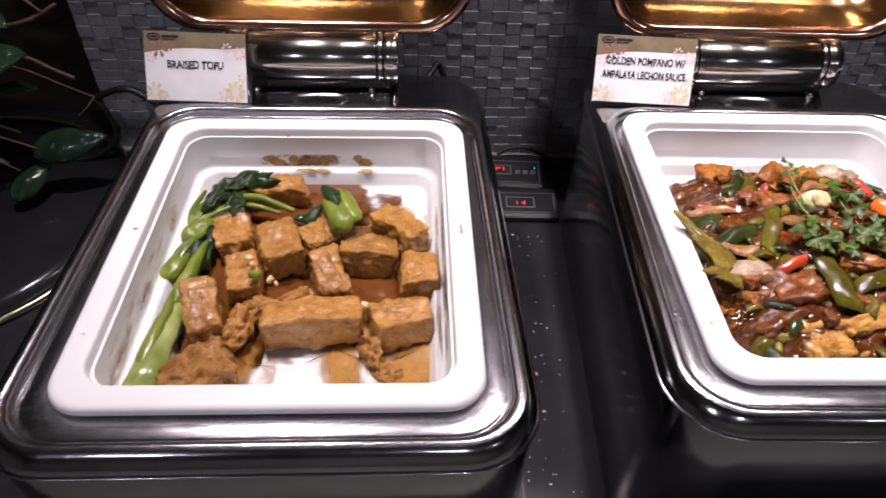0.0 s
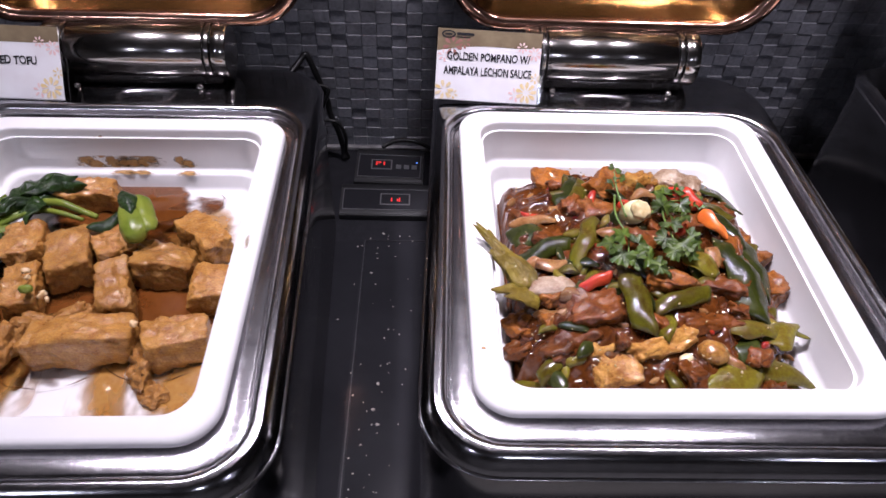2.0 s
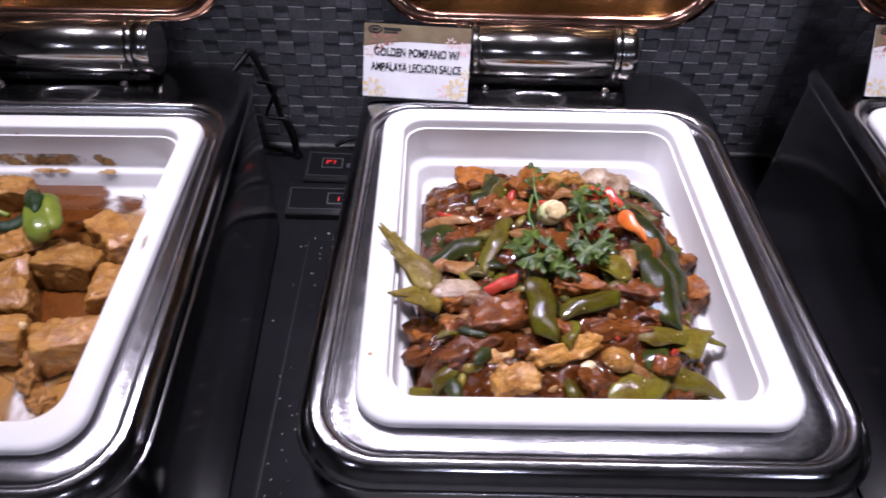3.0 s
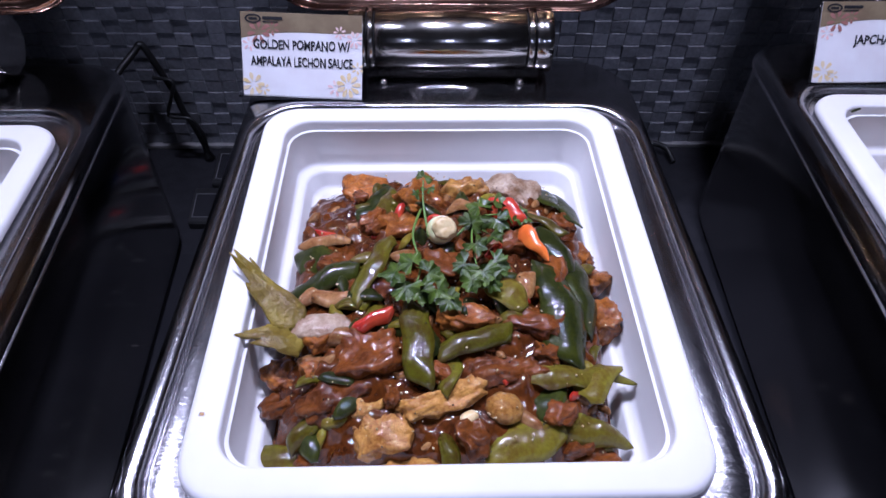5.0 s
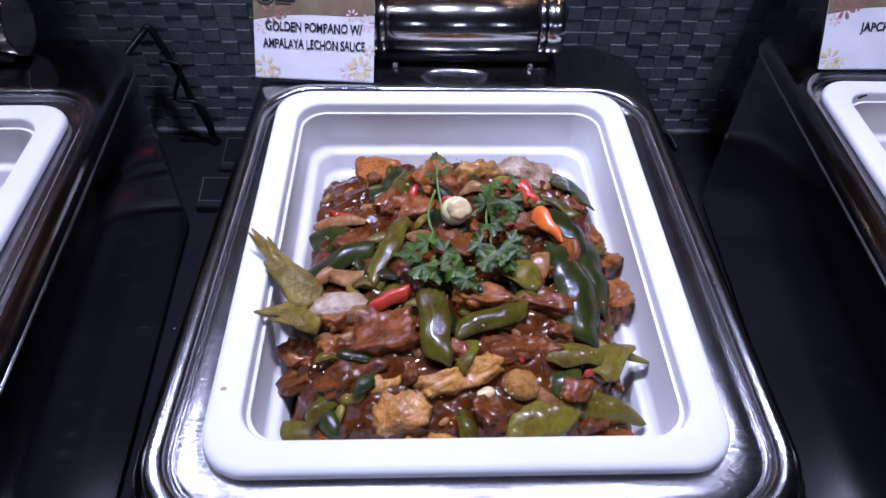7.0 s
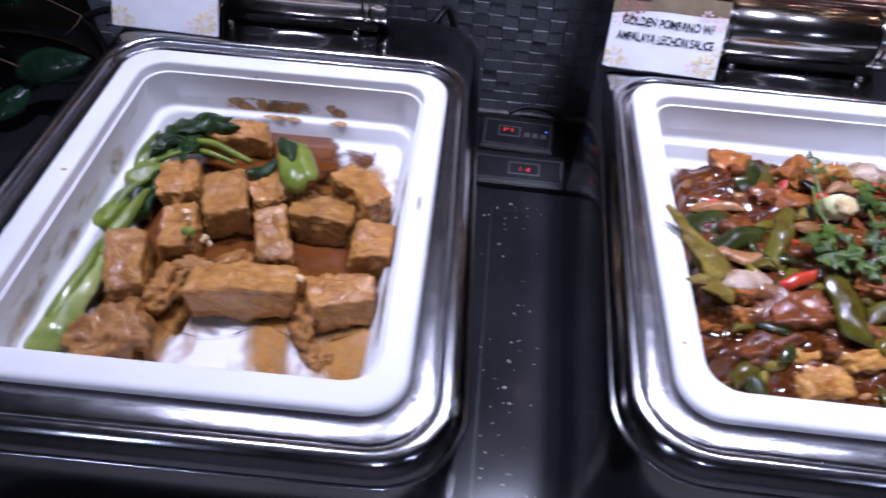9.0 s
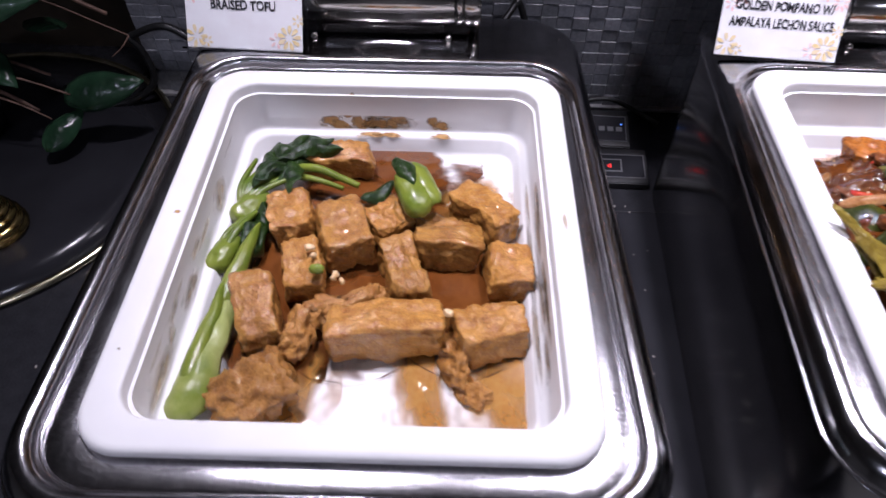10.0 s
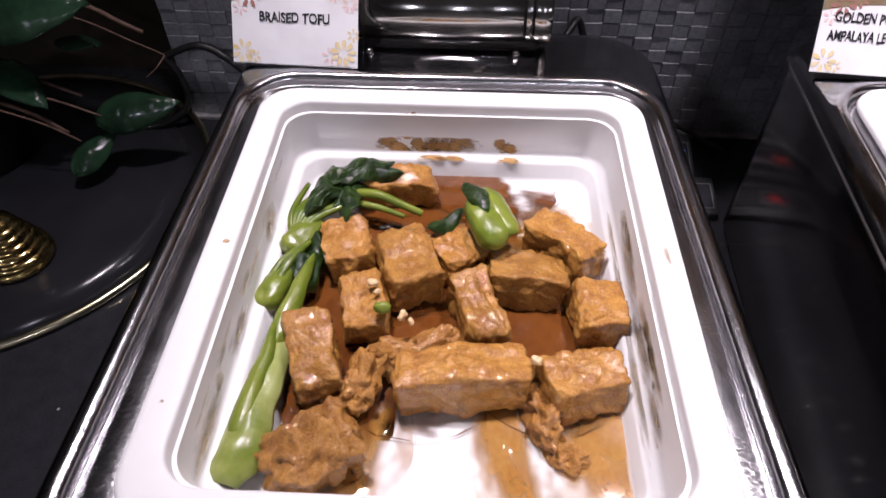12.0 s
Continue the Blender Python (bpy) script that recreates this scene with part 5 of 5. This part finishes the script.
# ---- round tray, brass stand and plant ----
tray = thing("round_tray", pose(-0.604, 0.762, TOP + 0.0002), "round black glass tray with a polished metal rim", "tray")
part("tray_plate", lathe([(0.256, 0.001), (0.258, 0.003), (0.20, 0.0045), (0.02, 0.005), (0.001, 0.005)], 64), BLACK_GLASS, tray)
part("tray_rim", loft([[((0.260 + 0.0050 * math.cos(b)) * math.cos(2 * math.pi * i / 72), (0.260 + 0.0050 * math.cos(b)) * math.sin(2 * math.pi * i / 72), 0.0055 + 0.0050 * math.sin(b)) for i in range(72)] for b in [2 * math.pi * k / 10 for k in range(11)]]), RIM_METAL, tray, "shiny pale brass rim")
stand = thing("candle_stand", pose(-0.525, 0.652, TOP + 0.0062), "turned brass candle stand with ringed base on the tray", "candle stand")
prof = [(0.040, 0.0), (0.042, 0.003), (0.040, 0.007)]
for k in range(6):
    r = 0.036 - 0.0042 * k
    z = 0.009 + 0.009 * k
    prof += [(r, z), (r + 0.003, z + 0.002), (r + 0.003, z + 0.005), (r - 0.001, z + 0.007)]
part("base", lathe(prof + [(0.010, 0.066), (0.009, 0.07)], 36), BRASS, stand, "ringed brass base")
part("stem", lathe([(0.0085, 0.0705), (0.007, 0.10), (0.011, 0.12), (0.007, 0.14), (0.007, 0.23), (0.020, 0.24), (0.022, 0.246), (0.004, 0.248)], 24), DARK_STEEL, stand)

plant = thing("potted_plant", pose(-0.66, 0.83, TOP + 0.0055), "dark potted plant with large glossy green leaves and dry twigs", "plant")
part("pot", lathe([(0.05, 0.0), (0.062, 0.004), (0.075, 0.10), (0.078, 0.105), (0.074, 0.108), (0.07, 0.10), (0.001, 0.095)], 32), BLACK_PLASTIC, plant)


def plant_leaf(L, W, seed, bend=0.35):
    """A broad leaf with a midrib fold and quilted veins."""
    bm = sheet(L, W, 0.0012, bend, 0.45, "leaf", 0.0015, seed, 24, 12)
    for v in bm.verts:
        u, w = v.co.x / L + 0.5, v.co.y / (W / 2)
        v.co.z += 0.075 * W * abs(math.sin((u * 9 - abs(w) * 2.2) * math.pi)) * (1 - abs(w)) + 0.10 * W * abs(w)
    return part("leaf", bm, LEAF, plant)


bpy.context.view_layer.update()
back_to = plant.matrix_world.inverted()


def on_plant(ob, m):
    ob.matrix_parent_inverse, ob.matrix_basis = Matrix.Identity(4), back_to @ m


for k, (x, y, z, L, W, yaw, tip, roll) in enumerate(((-0.516, 0.842, 1.111, 0.15, 0.085, 6, -4, 34), (-0.500, 0.880, 1.045, 0.09, 0.045, 150, 14, 12), (-0.600, 0.880, 1.260, 0.14, 0.07, 30, 10, 30), (-0.425, 0.832, 0.985, 0.11, 0.050, 12, -10, 52), (-0.482, 0.800, 0.942, 0.075, 0.036, 60, -20, 30), (-0.55, 0.86, 1.20, 0.14, 0.08, 40, -10, 30), (-0.60, 0.80, 1.08, 0.14, 0.07, 200, 20, 10),
                                                     (-0.62, 0.76, 1.00, 0.12, 0.06, 250, 20, 0), (-0.50, 0.87, 1.165, 0.10, 0.06, -20, 14, 30), (-0.58, 0.77, 1.14, 0.13, 0.07, -60, 20, 20), (-0.70, 0.84, 1.18, 0.16, 0.08, 150, 0, 20), (-0.56, 0.83, 1.02, 0.10, 0.05, -30, 20, 10))):
    on_plant(plant_leaf(L, W, 400 + k), pose(x, y, z, roll, tip, yaw))


def twig(points, r=0.0028, name="twig"):
    o = part(name, tube(points, r, 6, 0.6), TWIG, plant)
    on_plant(o, Matrix.Identity(4))


twig([(-0.66, 0.84, 1.00), (-0.57, 0.88, 1.10), (-0.49, 0.90, 1.090), (-0.445, 0.90, 1.068), (-0.420, 0.90, 1.055)], 0.0040)
twig([(-0.55, 0.89, 1.09), (-0.49, 0.895, 1.072), (-0.44, 0.90, 1.043), (-0.402, 0.90, 1.024)], 0.0014)
twig([(-0.402, 0.90, 1.024), (-0.412, 0.89, 1.012), (-0.428, 0.885, 1.000)], 0.0012)
twig([(-0.66, 0.84, 1.02), (-0.60, 0.85, 1.03), (-0.545, 0.85, 1.012), (-0.50, 0.85, 0.993)], 0.0030)
twig([(-0.66, 0.82, 0.99), (-0.60, 0.82, 1.00), (-0.555, 0.82, 0.985), (-0.518, 0.82, 0.957)], 0.0036)
twig([(-0.66, 0.84, 1.00), (-0.56, 0.87, 1.12), (-0.46, 0.90, 1.14), (-0.408, 0.90, 1.166)], 0.0042)
twig([(-0.66, 0.84, 1.00), (-0.58, 0.87, 1.19), (-0.49, 0.90, 1.20), (-0.43, 0.90, 1.155)], 0.0030)
twig([(-0.66, 0.83, 0.99), (-0.645, 0.835, 1.08), (-0.60, 0.845, 1.13), (-0.56, 0.845, 1.118)], 0.0022, "stalk")
twig([(-0.66, 0.83, 0.99), (-0.60, 0.825, 1.01), (-0.53, 0.82, 1.01), (-0.465, 0.82, 0.985)], 0.0018, "stalk")
twig([(-0.66, 0.83, 0.99), (-0.60, 0.81, 1.00), (-0.53, 0.80, 0.985), (-0.492, 0.80, 0.960)], 0.0016, "stalk")

# ---- crumbs on the counter ----
rng = random.Random(5)
bm = bmesh.new()
for k in range(85):
    zone = rng.random()
    if zone < 0.7:
        x, y = rng.gauss(0.236, 0.022), rng.uniform(0.30, 0.74)
    elif zone < 0.9:
        x, y = rng.uniform(0.70, 0.80), rng.uniform(0.34, 0.90)
    else:
        x, y = rng.uniform(-0.42, -0.26), rng.uniform(0.45, 0.80)
    s = 0.0007 * rng.uniform(0.5, 1.5) * (2.0 if rng.random() < 0.08 else 1)
    bmesh.ops.create_icosphere(bm, subdivisions=1, radius=1, matrix=Matrix.Translation((x, y, TOP + s * 0.6)) @ Matrix.Rotation(rng.random() * 3, 4, "Z") @ Matrix.Diagonal((s * 1.5, s, s * 0.7, 1)))
tagged(part("crumbs", bm, CRUMB_WHITE, smooth=False), "pale food crumbs scattered on the black counter", "crumbs", kind="stuff")
for k, (x, y) in enumerate(((0.234, 0.436), (0.303, 0.549), (0.232, 0.489), (0.213, 0.663), (0.228, 0.455))):
    single("crumb", lump(0.0042, 0.003, 0.002, 0.3, 0.0005, 500, 500 + k, 3), CRUMB_WHITE, pose(x, y, TOP + 0.0003, 0, 0, 50 * k), "pale food crumb lying on the black counter", "crumb", "crumbs on the counter")

# ---- mosaic tiles of the wall ----
PITCH_X, PITCH_Z = 0.0215, 0.0176


def tile_points(w, h, d, tx, tz):
    """Corners of a tile with a bevelled, slightly leaning face; the back lies at y = 0, the face towards -y."""
    b = 0.0007
    back = [(-w / 2, 0, -h / 2), (w / 2, 0, -h / 2), (w / 2, 0, h / 2), (-w / 2, 0, h / 2)]
    mid = [(x, -(d - 0.001) - tx * x - tz * z, z) for x, _, z in back]
    front = [(x * (1 - 2 * b / w), -d - tx * x - tz * z, z * (1 - 2 * b / h)) for x, _, z in back]
    return back + mid + front


TILE_FACES = [(8, 9, 10, 11)] + [(a + i, a + (i + 1) % 4, a + 4 + (i + 1) % 4, a + 4 + i) for a in (0, 4) for i in range(4)]
rng = random.Random(3)
shapes = []
for proud in (0, 1):
    for k in range(5):
        me = bpy.data.meshes.new("mosaic_tile")
        me.from_pydata(tile_points(PITCH_X - 0.0003, PITCH_Z - 0.0003, 0.0072 + 0.0013 * proud + 0.0004 * k, rng.uniform(-0.03, 0.03), rng.uniform(-0.02, 0.05)), [], TILE_FACES)
        me.materials.append(MOSAIC)
        shapes.append(me)
rest_v, rest_f = [], []
singles = 0
for row in range(40):
    z = TOP + 0.006 + PITCH_Z * (row + 0.5)
    for col in range(100):
        xc = -0.412 + PITCH_X * (col + 0.5)
        proud = (row + col) % 2  # woven: every other tile stands out of the wall
        k = rng.randrange(5)
        near = row < 10 and ((0.15 < xc < 0.31) or (0.68 < xc < 0.86))
        if near and singles < 300:
            o = new("tile", shapes[5 * proud + k])
            o.parent = wall_north
            o.location = (xc, WALL_Y + 0.0115, z)
            singles += 1
        else:
            base = len(rest_v)
            rest_v += [(px + xc, py + WALL_Y + 0.0115, pz + z) for px, py, pz in tile_points(PITCH_X - 0.0003, PITCH_Z - 0.0003, 0.0072 + 0.0013 * proud + 0.0004 * k, rng.uniform(-0.03, 0.03), rng.uniform(-0.02, 0.05))]
            rest_f += [tuple(base + i for i in f) for f in TILE_FACES]
me = bpy.data.meshes.new("mosaic")
me.from_pydata(rest_v, [], rest_f)
me.materials.append(MOSAIC_REST)
o = new("mosaic", me)
o.parent = wall_north
tagged(o, kind="stuff")
